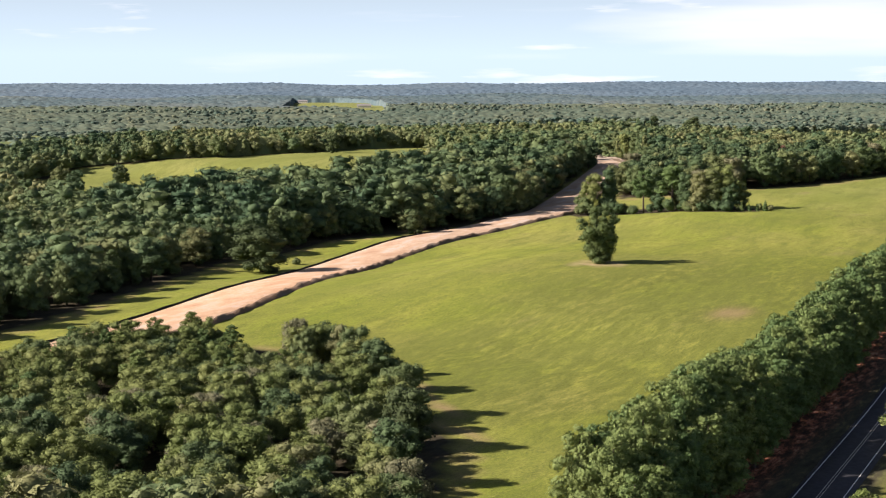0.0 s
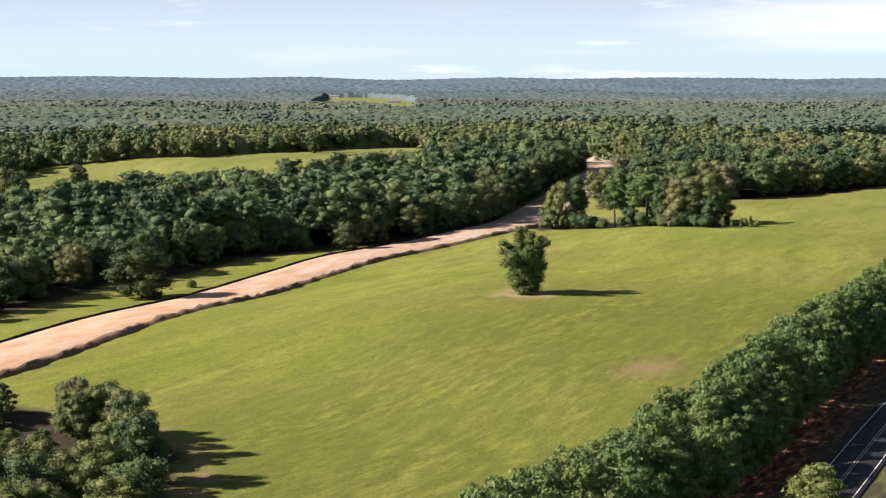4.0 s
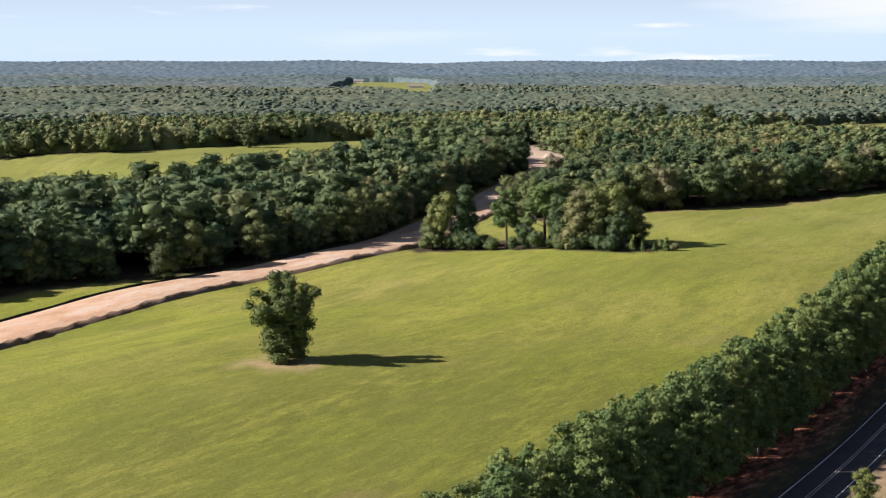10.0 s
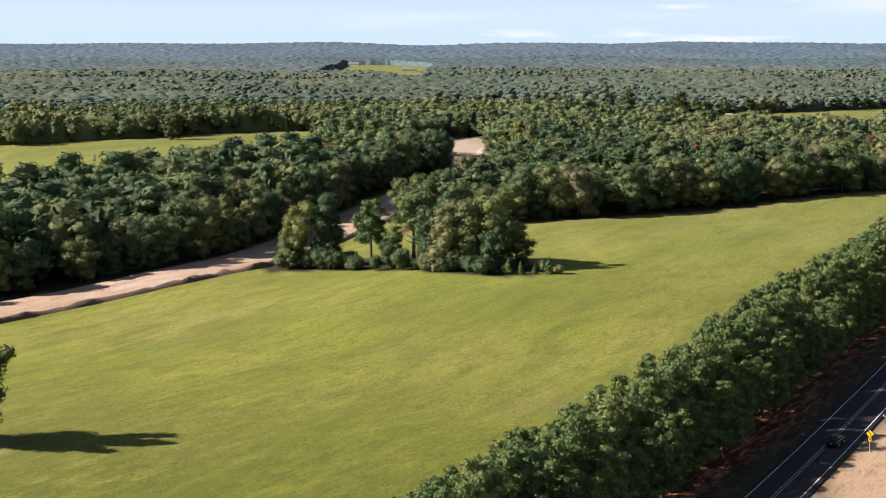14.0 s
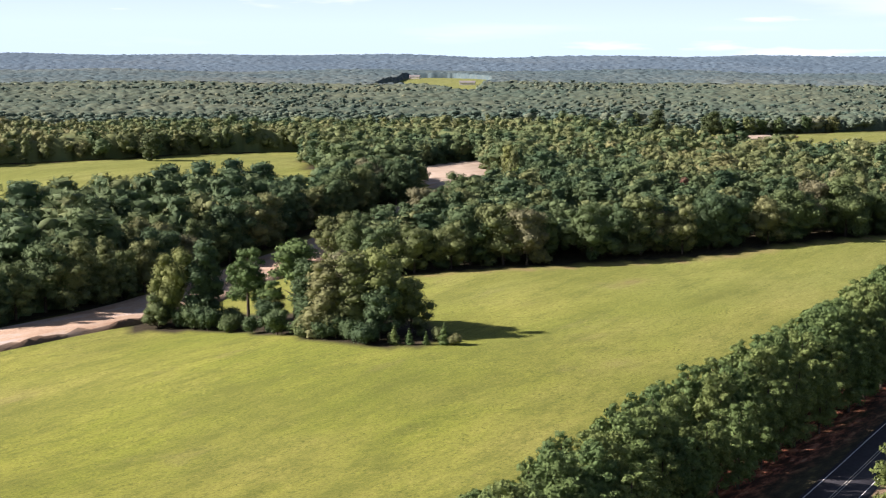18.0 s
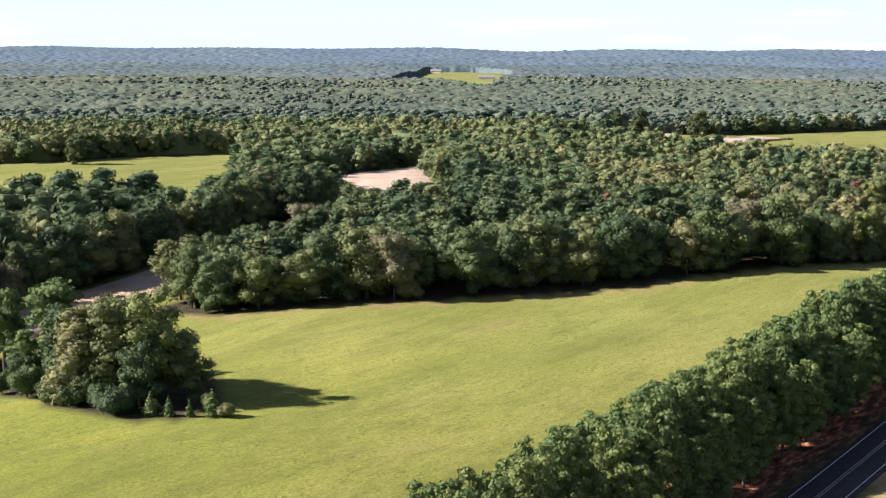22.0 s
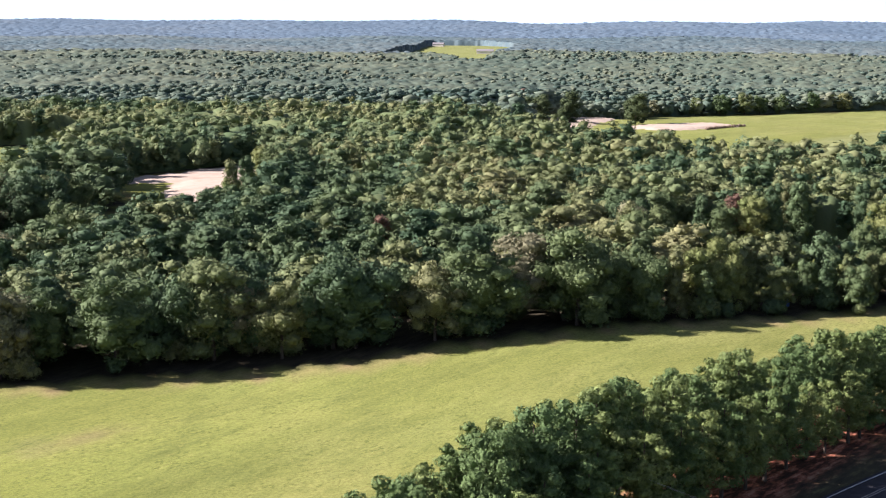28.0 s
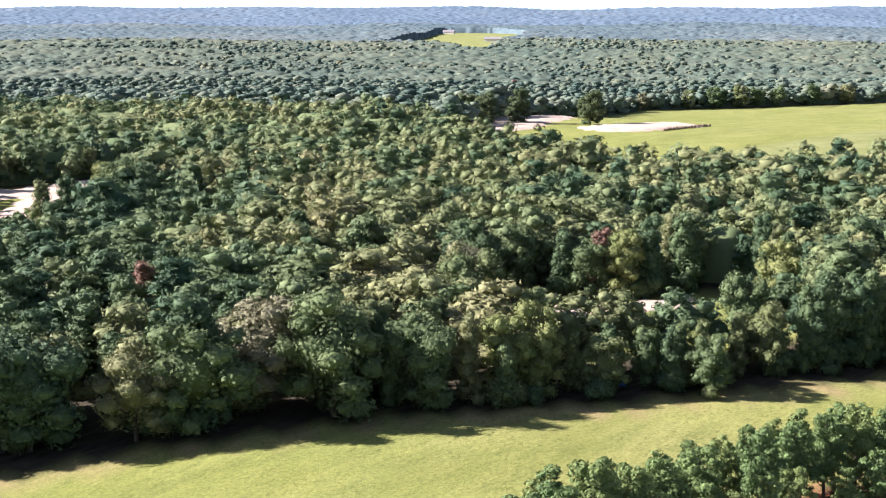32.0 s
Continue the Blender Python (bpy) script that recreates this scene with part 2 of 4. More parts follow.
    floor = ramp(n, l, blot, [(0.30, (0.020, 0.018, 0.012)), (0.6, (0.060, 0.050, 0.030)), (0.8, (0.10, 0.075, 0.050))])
    # Brown-green roadside grass, darkened: the tree row's shade is painted into it.
    shaded_verge = ramp(n, l, blot, [(0.30, (0.040, 0.036, 0.024)), (0.55, (0.075, 0.068, 0.040)), (0.68, (0.15, 0.145, 0.060))])
    bare = ramp(n, l, blot, [(0.30, (0.30, 0.20, 0.12)), (0.55, (0.46, 0.33, 0.22)), (0.75, (0.20, 0.16, 0.08))])
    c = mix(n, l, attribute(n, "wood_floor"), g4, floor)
    c = mix(n, l, attribute(n, "shaded_verge"), c, shaded_verge)
    c = mix(n, l, attribute(n, "litter"), c, sunfleck_litter)
    c = mix(n, l, attribute(n, "bare"), c, bare)
    l.new(c, b.inputs["Base Color"])
    bump(n, l, b, mix(n, l, 0.45, clump, fine), 0.5, 0.5)
    return m


M_GROUND = ground_material()


def dirt_material(name, light):
    m, n, l, b = mat(name, 0.95)
    f = noise_node(n, l, 0.12, 5, world_pos(n, l, (0.7, 1.6, 1), 12), 0.65)
    g = noise_node(n, l, 1.3, 6, world_pos(n, l), 0.7)
    k = 1.0 if light else 0.34
    c = ramp(n, l, f, [(0.3, (0.48 * k, 0.275 * k, 0.16 * k)), (0.52, (0.60 * k, 0.395 * k, 0.25 * k)), (0.72, (0.62 * k, 0.50 * k, 0.41 * k))])
    c = mix(n, l, 0.5, c, ramp(n, l, g, [(0.3, (0.6, 0.57, 0.55)), (0.6, (1, 1, 1))]), "MULTIPLY")
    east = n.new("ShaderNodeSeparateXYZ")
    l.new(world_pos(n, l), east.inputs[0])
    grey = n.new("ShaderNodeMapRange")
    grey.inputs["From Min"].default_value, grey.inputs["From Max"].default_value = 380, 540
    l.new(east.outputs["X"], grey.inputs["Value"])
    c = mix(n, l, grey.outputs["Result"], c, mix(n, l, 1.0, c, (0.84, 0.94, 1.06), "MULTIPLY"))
    l.new(c, b.inputs["Base Color"])
    bump(n, l, b, g, 0.8, 0.25)
    return m


def sand_material():
    m, n, l, b = mat("pale_sand", 0.95)
    f = noise_node(n, l, 0.10, 6, world_pos(n, l, (1, 1.5, 1), 30), 0.65)
    l.new(ramp(n, l, f, [(0.3, (0.34, 0.26, 0.19)), (0.55, (0.44, 0.36, 0.28)), (0.75, (0.38, 0.27, 0.18))]), b.inputs["Base Color"])
    bump(n, l, b, noise_node(n, l, 1.0, 5, world_pos(n, l)), 0.6, 0.3)
    return m


M_SAND = sand_material()
M_DIRT = dirt_material("graded_clay", True)
M_SPOIL = dirt_material("turned_soil", False)


def plain(name, col, rough=0.7, metal=0.0, var=0.15, scale=3.0):
    m, n, l, b = mat(name, rough)
    f = noise_node(n, l, scale, 5, world_pos(n, l))
    lo, hi = tuple(c * (1 - var) for c in col), tuple(min(1, c * (1 + var)) for c in col)
    l.new(ramp(n, l, f, [(0.3, lo), (0.7, hi)]), b.inputs["Base Color"])
    b.inputs["Metallic"].default_value = metal
    return m


M_ASPHALT = plain("asphalt", (0.036, 0.036, 0.043), 0.85, var=0.3, scale=1.2)
M_WOODPOLE = plain("weathered_pole_wood", (0.30, 0.27, 0.24), 0.9, var=0.25, scale=2.0)
M_STEEL = plain("grey_painted_steel", (0.50, 0.52, 0.53), 0.45, 0.2, 0.08)
M_CERAMIC = plain("glazed_insulator", (0.62, 0.62, 0.60), 0.3, 0.0, 0.06)
M_WIRE = plain("aluminium_wire", (0.55, 0.55, 0.55), 0.5, 0.6, 0.05)
M_SIGN = plain("yellow_sign_sheet", (0.80, 0.52, 0.02), 0.45, 0.0, 0.06)
M_BLACK = plain("black_paint", (0.015, 0.015, 0.016), 0.5, 0.0, 0.2)
M_FENCE = plain("black_silt_cloth", (0.020, 0.019, 0.018), 0.8, 0.0, 0.3)
M_CAR = plain("dark_car_paint", (0.018, 0.019, 0.022), 0.25, 0.3, 0.1)
M_TYRE = plain("tyre_rubber", (0.02, 0.02, 0.02), 0.85, 0.0, 0.2)
M_GLASS = plain("tinted_car_glass", (0.02, 0.025, 0.03), 0.08, 0.0, 0.05)
M_LAMP = plain("red_lamp_lens", (0.10, 0.01, 0.012), 0.3, 0.0, 0.1)
M_WALL = plain("pale_siding", (0.62, 0.58, 0.52), 0.8, 0.0, 0.1)
M_ROOF = plain("grey_shingles", (0.22, 0.21, 0.21), 0.9, 0.0, 0.25)
M_BLUE = plain("blue_tarpaulin", (0.05, 0.12, 0.42), 0.5, 0.0, 0.15)
M_PAINT = plain("road_paint", (0.72, 0.72, 0.70), 0.6, var=0.15, scale=1.0)
M_YELLOW = plain("faded_road_paint", (0.50, 0.48, 0.42), 0.6, var=0.15, scale=1.0)


# ---- lie of the land ----
SPOTS = np.array([(0, 30, -6), (200, 45, -5), (450, 55, -3.5), (600, 62, -0.5), (760, 45, 3.5), (431, 159, 0), (448, 135, -0.7), (601, 157, 3.0), (793, 132, 8.7), (358, 98, -1.6), (261, 113, -5.5), (297, 148, -7), (453, 261, -7.8),
    (607, 238, -1.8), (688, 155, 4.4), (862, 317, 8), (860, 141, 9.5), (528, 270, -4.6), (739, 577, -7.1), (857, 586, 6.5), (906, 534, 7.6), (1192, 361, 13), (1394, 471, 7), (0, 200, -10), (300, 380, -10), (2000, 1200, 4)], float)


def smooth(a, b, v):
    k = np.clip((v - a) / (b - a), 0, 1)
    return k * k * (3 - 2 * k)


def wave(x, y):
    return np.sin(x * 0.0041 + 1.3) * np.cos(y * 0.0037 + 0.4) + 0.6 * np.sin(x * 0.0093 - y * 0.0071) + 0.4 * np.sin(x * 0.017 + y * 0.013 + 2)


def land(x, y):
    x, y = np.asarray(x, float), np.asarray(y, float)
    top, low = np.zeros_like(x), np.zeros_like(x)
    for sx, sy, sz in SPOTS:
        w = 1.0 / (((x - sx) ** 2 + (y - sy) ** 2) / 1500 + 1) ** 2
        top, low = top + w * sz, low + w
    near = top / low
    d = np.hypot(x - 280, y)
    az = np.degrees(np.arctan2(y, x - 280))
    far = -16 * smooth(900, 1500, d) + 24 * smooth(1700, 2700, d) + 10 * smooth(2900, 3700, d)
    far = far + (27 + 1.6 * np.sin(az * 0.33) + 1.2 * np.sin(az * 0.9 + 1)) * smooth(3900, 4900, d)
    far = far + 3 * wave(x, y) * smooth(900, 1700, d) + 1.5 * wave(y * 1.3, x) * smooth(3000, 4200, d)
    return near + far


# ---- plan of the openings in the woods ----
MEADOW = [(150, 66), (189, 94), (223, 107), (252, 131), (274, 146), (284, 166), (288, 192), (266, 209), (100, 213), (100, 246), (281, 256), (322, 263), (385, 280), (428, 293), (493, 290), (522, 276), (543, 267), (556, 263), (572, 259), (590, 256), (620, 259), (644, 268),
    (706, 282), (760, 292), (804, 300), (850, 332), (875, 372), (903, 390), (959, 392), (1018, 392), (955, 372), (893, 322), (866, 300), (826, 275), (750, 258), (695, 246), (668, 238), (671, 230), (676, 212), (701, 187), (725, 169), (745, 149), (785, 127),
    (804, 111), (845, 86), (860, 58), (800, 72), (770, 80), (700, 86), (600, 83), (500, 78), (400, 73), (300, 71), (230, 70), (165, 66)]
LEFT_FIELD = [(485, 396), (600, 379), (640, 360), (720, 350), (785, 326), (805, 325), (870, 400), (930, 455), (1000, 505), (940, 540), (904, 537), (831, 576), (790, 648), (720, 640), (600, 540)]
RIGHT_FIELD = [(1052, 300), (1036, 250), (1060, 200), (1150, 170), (1600, 120), (1950, 300), (1770, 450), (1714, 507), (1651, 556), (1600, 585), (1520, 550), (1400, 490), (1300, 458), (1180, 408), (1120, 376), (1060, 340)]
COPSE = [(593, 230), (601, 210), (594, 182), (591, 158), (606, 153), (618, 165), (630, 185), (632, 205), (622, 228), (603, 240)]
DRIVE = [(840, 146), (872, 128), (879, 138), (850, 155)]
DRIVE_GAP = [(824, 140), (820, 128), (848, 106), (866, 108), (886, 132), (850, 163)]


def inside(poly, x, y):
    x, y = np.asarray(x, float), np.asarray(y, float)
    hit = np.zeros(x.shape, bool)
    for (ax, ay), (bx, by) in zip(poly, poly[1:] + poly[:1]):
        if ay != by:
            hit ^= ((ay > y) != (by > y)) & (x < (bx - ax) * (y - ay) / (by - ay) + ax)
    return hit


def curve_y(points, x):
    p = np.array(points, float)
    return np.interp(x, p[:, 0], p[:, 1])


ROAD = [(-400, 30), (0, 40), (210, 45), (290, 46.8), (376, 48.6), (415, 50.1), (435, 51.0), (460, 52.3), (485, 53.6), (512, 54.7), (542, 55.6), (567, 57.6), (595, 60.4), (626, 62.9), (640, 63.8), (660, 64.5), (680, 65.0), (692, 64.9), (706, 64.0), (726, 62.2), (745, 60.4), (790, 52.5), (840, 40), (900, 18), (1000, -25)]
ROW_BASE = [(150, 57), (230, 60), (300, 61), (400, 63.5), (500, 68), (600, 73.5), (650, 76.5), (700, 77.5), (745, 75), (770, 71), (800, 63), (850, 48), (920, 21)]


FAR_FIELD = [(2260, 1430), (2500, 1550), (2860, 1760), (2900, 1680), (2820, 1550), (2540, 1365), (2210, 1185), (2290, 1320)]


def road_side(x, y):
    return y < curve_y(ROW_BASE, x) + 15


def wooded(x, y):
    return ~(inside(MEADOW, x, y) | inside(LEFT_FIELD, x, y) | inside(RIGHT_FIELD, x, y) | inside(DRIVE_GAP, x, y) | inside(FAR_FIELD, x, y) | ((x < 930) & road_side(x, y) & (x > 150)) | (y < 56))


def stands(x, y):
    """The share of pines at a place, and how far the broadleaf trees there have turned olive."""
    az, d = np.degrees(np.arctan2(y, x - 616)), np.hypot(x - 616, y)
    ragged = 3 * np.sin(x * 0.05 + y * 0.03) + 2 * np.sin(y * 0.09 - x * 0.04)
    patchy = 0.5 + 0.5 * np.sin(x * 0.016 + 1.5 * np.sin(y * 0.011)) * np.sin(y * 0.019 + 0.7)
    west = (x < 870) & (y > 262) & (y < 420)
    mid = (az + ragged > 44.0) & (x > 690) & (d < 430)
    p = np.where(west & (x > 480), 0.85, np.where(mid, 0.72, 0.15 + 0.30 * patchy))
    olive = np.where(mid | west, 0.1, np.where((d < 520) & (az + ragged < 44), 0.75, 0.25 + 0.6 * (1 - patchy)))
    return p, olive


def mesh(name, verts, faces, smooth_faces=False):
    me = bpy.data.meshes.new(name)
    verts, faces = np.asarray(verts, np.float32), np.asarray(faces, np.int32)
    me.vertices.add(len(verts))
    me.vertices.foreach_set("co", verts.ravel())
    k = faces.shape[1]
    me.loops.add(faces.size)
    me.loops.foreach_set("vertex_index", faces.ravel())
    me.polygons.add(len(faces))
    me.polygons.foreach_set("loop_start", np.arange(0, faces.size, k, dtype=np.int32))
    if smooth_faces:
        me.polygons.foreach_set("use_smooth", np.ones(len(faces), bool))
    me.update(calc_edges=True)
    return me


def thing(name, me, material, label="", category="", group="", kind=""):
    me.materials.append(material)
    return tagged(new(name, me), label, category, group, kind)


def part(name, me, material, parent, label=""):
    if isinstance(me, bmesh.types.BMesh):
        bm, me = me, bpy.data.meshes.new(name)
        bm.to_mesh(me)
        bm.free()
    if not me.materials:
        me.materials.append(material)
    ob = new(name, me)
    ob.parent = parent
    return tagged(ob, label)


def sheet(xs, ys, height):
    gx, gy = np.meshgrid(xs, ys)
    v = np.stack([gx.ravel(), gy.ravel(), height(gx, gy).ravel()], 1)
    w = len(xs)
    i = (np.arange(len(ys) - 1)[:, None] * w + np.arange(w - 1)).ravel()
    return v, np.stack([i, i + 1, i + w + 1, i + w], 1)


def steps(*spans):
    return np.unique(np.concatenate([np.arange(a, b, s) for a, b, s in spans]))


# ---- ground ----
gx = steps((-900, -100, 60), (-100, 150, 12), (150, 880, 4), (880, 1600, 12), (1600, 5001, 45))
gy = steps((-700, 0, 50), (0, 310, 4), (310, 680, 8), (680, 1200, 20), (1200, 5001, 45))
gv, gf = sheet(gx, gy, land)
gme = mesh("ground", gv, gf, True)
X, Y = gv[:, 0], gv[:, 1]
row_gap = Y - curve_y(ROW_BASE, X)
road_gap = Y - curve_y(ROAD, X)
along = (X > 150) & (X < 900)
masks = {"wood_floor": (wooded(X, Y) & (np.hypot(X - 380, Y) < 1550)) | inside(COPSE, X, Y), "litter": along * (1 - smooth(-4.0, -7.5, row_gap)) * (row_gap < 9), "shaded_verge": along & (road_gap > -7) & (row_gap <= -2), "bare": 1.0 * (((X - 500) / 25) ** 2 + ((Y - 42) / 8) ** 2 < 1)}
wild = 0.5 + 0.5 * np.sin(X * 0.9 + 2 * np.sin(Y * 0.6)) * np.cos(Y * 1.1)
masks["bare"] = np.maximum(masks["bare"], 0.75 * wild * (np.hypot(X - 428, Y - 159) < 8))
masks["bare"] = np.maximum(masks["bare"], (0.35 + 0.4 * wild) * along * (X > 380) * (road_gap < -3.5) * (road_gap > -16))
rim = np.zeros(len(X), bool)
for ox, oy in ((0, 5), (5, 3), (-5, 3), (6, 0)):
    rim |= wooded(X + ox, Y + oy)
masks["lush"] = 0.85 * (1 - smooth(400, 540, X)) * (1 - smooth(130, 200, Y)) * smooth(200, 260, X)
masks["rim"] = np.clip(0.8 * wild * rim * inside(MEADOW, X, Y) + 0.9 * np.exp(-(((X - 358) / 9) ** 2 + ((Y - 98) / 4) ** 2)) + 0.5 * np.exp(-(((X - 688) / 6) ** 2 + ((Y - 155) / 2) ** 2)), 0, 1)
# Haze over the far ground, painted in as paler grass with distance.
far_haze = smooth(1400, 2600, np.hypot(X, Y))
masks["dry_and_haze"] = np.clip(0.45 * (inside(LEFT_FIELD, X, Y) | inside(RIGHT_FIELD, X, Y)) + 0.50 * smooth(500, 800, X) * (Y < 260) + 0.8 * far_haze, 0, 1)
for key, value in masks.items():
    gme.attributes.new(key, "FLOAT", "POINT").data.foreach_set("value", value.astype(np.float32))
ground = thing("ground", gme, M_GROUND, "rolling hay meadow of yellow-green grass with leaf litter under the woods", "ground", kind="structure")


def ribbon(points, half, lift, n, left=None):
    """A strip of the given half width along a line over the land."""
    p = np.array(points, float)
    s = np.r_[0, np.cumsum(np.hypot(*np.diff(p, axis=0).T))]
    t = np.linspace(0, s[-1], n)
    k = np.ones(9) / 9
    x, y = np.interp(t, s, p[:, 0]), np.interp(t, s, p[:, 1])
    x, y = (np.r_[c[:4], np.convolve(c, k, "valid"), c[-4:]] for c in (x, y))
    dx, dy = np.gradient(x), np.gradient(y)
    ln = np.hypot(dx, dy)
    nx, ny = -dy / ln, dx / ln
    rows = []
    for off, up in zip(half, lift):
        px, py = x + nx * off, y + ny * off
        rows.append(np.stack([px, py, land(px, py) + up], 1))
    v = np.stack(rows, 1).reshape(-1, 3)
    w = len(half)
    i = (np.arange(n - 1)[:, None] * w + np.arange(w - 1)).ravel()
    return v, np.stack([i, i + w, i + w + 1, i + 1], 1)


# ---- road ----
rv, rf = ribbon(ROAD, [-4.1, -3.9, 0, 3.9, 4.1], [0.0, 0.22, 0.28, 0.22, 0.0], 400)
road = thing("road", mesh("road", rv, rf, True), M_ASPHALT, "two-lane asphalt road with pale edge and centre lines", "road", kind="structure")
for off, wd, m in ((-3.25, 0.07, M_PAINT), (3.25, 0.07, M_PAINT), (-0.2, 0.05, M_YELLOW), (0.2, 0.05, M_YELLOW)):
    c = 0.28 - 0.06 * abs(off) / 3.9
    v, f_ = ribbon(ROAD, [off - wd, off + wd], [c + 0.03, c + 0.03], 400)
    part("edge_line" if abs(off) > 1 else "centre_line", mesh("line", v, f_), m, road)

# ---- graded dirt road across the meadow ----
DIRT = [(60, 224), (150, 224), (240, 223), (295, 226), (339, 232), (390, 242), (430, 251), (470, 259), (510, 258), (545, 254.5), (580, 248), (610, 247.5), (640, 255), (690, 266), (750, 277), (810, 290), (850, 312), (875, 335)]
v, f_ = ribbon(DIRT, [-10, -8, -4, 0, 4, 8, 10], [0.05, 0.5, 0.5, 0.6, 0.5, 0.45, 0.05], 260)
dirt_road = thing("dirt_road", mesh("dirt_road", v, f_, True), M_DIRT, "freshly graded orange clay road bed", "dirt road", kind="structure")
v, f_ = ribbon(DIRT, [-13, -12, -11, -10], [0.0, 0.9, 0.8, 0.3], 260)
rng = np.random.default_rng(3)
v[:, 2] += np.where(np.arange(len(v)) % 4 % 3 > 0, rng.uniform(-0.5, 0.6, len(v)), 0)
berm = thing("soil_berm", mesh("soil_berm", v, f_), M_SPOIL, "low bank of dark turned soil beside the clay road", "bank", kind="structure")


# ---- trees ----
def lobes_for(kind, rng, seed=99):
    """Lobes of a crown for a tree one unit high: centre and radii."""
    out = []

    def lobe(d, a, h, r, flat):
        out.append((d * math.cos(a), d * math.sin(a), h, r, r, r * flat))

    if kind == "pine":
        low = 0.36 if seed < 13 else 0.17 if seed < 20 else 0.15
        for i in range(26):
            h = low + (0.94 - low) * (i + rng.uniform(0, 0.8)) / 26
            reach = 0.25 * (1.0 - (0.62 if seed < 20 else 0.78) * max(0, (h - 0.5) / 0.45) ** 1.5) * min(1, 0.55 + 4 * (h - low))
            r = rng.uniform(0.055, 0.095) * (1.2 - 0.4 * h)
            lobe(reach * rng.uniform(0.45, 0.95), i * 2.4 + rng.uniform(-0.6, 0.6), h, r, 0.7)
        lobe(0, 0, 0.5 * (low + 0.86), 0.12, 3.4 * (0.86 - low))
    elif kind == "loblolly":
        for i in range(17):
            h = 0.36 + 0.58 * (i + rng.uniform(0, 0.7)) / 17
            reach = 0.22 * (1.0 - 0.8 * max(0, (h - 0.6) / 0.4))
            lobe(reach * rng.uniform(0.3, 0.9), i * 2.4 + rng.uniform(-0.5, 0.5), h, rng.uniform(0.06, 0.105), 0.6)
        lobe(0, 0, 0.68, 0.10, 2.2)
    elif kind == "oak":
        low = 0.04 if seed in (97, 98) else 0.10
        for i in range(30 if seed in (97, 98) else 24):
            h = rng.uniform(low, 0.88)
            d = 0.30 * math.sqrt(max(0.05, 1 - ((h - 0.45) / 0.5) ** 2)) * rng.uniform(0.6, 1.0)
            lobe(d, i * 2.4 + rng.uniform(-0.4, 0.4), h, rng.uniform(0.075, 0.135), 0.85)
        lobe(0, 0, 0.48, 0.24, 1.45)
    elif kind == "tall":
        for i in range(20):
            h = 0.06 + 0.88 * i / 19
            r = rng.uniform(0.075, 0.125) * (1.15 - 0.4 * h)
            lobe(rng.uniform(0.06, 0.16) * (1.15 - 0.7 * h), i * 2.4 + rng.uniform(-0.6, 0.6), h, r, 1.0)
        lobe(0, 0, 0.45, 0.11, 3.0)
    elif kind == "lone":
        for i in range(20):
            h = 0.05 + 0.50 * i / 19
            lobe((0.13 + 0.20 * h) * rng.uniform(0.5, 1.05), i * 2.4 + rng.uniform(-0.5, 0.5), h, rng.uniform(0.070, 0.105), 1.05)
        for a, reach, tip in ((0.3, 0.26, 0.70), (1.5, 0.20, 0.82), (2.5, 0.30, 0.74), (3.5, 0.16, 0.92), (4.4, 0.26, 0.74), (5.5, 0.32, 0.64), (5.0, 0.08, 0.95), (0.9, 0.10, 0.88)):
            for j in range(5):
                t = (j + 1) / 5
                lobe(reach * (0.25 + 0.75 * t), a + rng.uniform(-0.3, 0.3), 0.40 + (tip - 0.40) * t, rng.uniform(0.060, 0.090), 1.0)
        lobe(0, 0, 0.58, 0.11, 1.6)
        lobe(0, 0, 0.32, 0.15, 1.5)
    elif kind == "cedar":
        for i in range(9):
            h = 0.08 + 0.84 * i / 8
            lobe(0.05 * (1 - h), i * 2.4, h, 0.20 * (1.08 - h), 0.8)
    else:
        for i in range(9):
            lobe(rng.uniform(0.1, 0.34), rng.uniform(0, 6.28), rng.uniform(0.22, 0.68), rng.uniform(0.16, 0.28), 1.0)
        lobe(0, 0, 0.35, 0.32, 1.0)
    return np.array(out)


ICO = bmesh.new()
bmesh.ops.create_icosphere(ICO, subdivisions=1, radius=1.0)
ICO_V = np.array([v.co[:] for v in ICO.verts])
ICO_F = np.array([[v.index for v in f_.verts] for f_ in ICO.faces])
ICO.free()

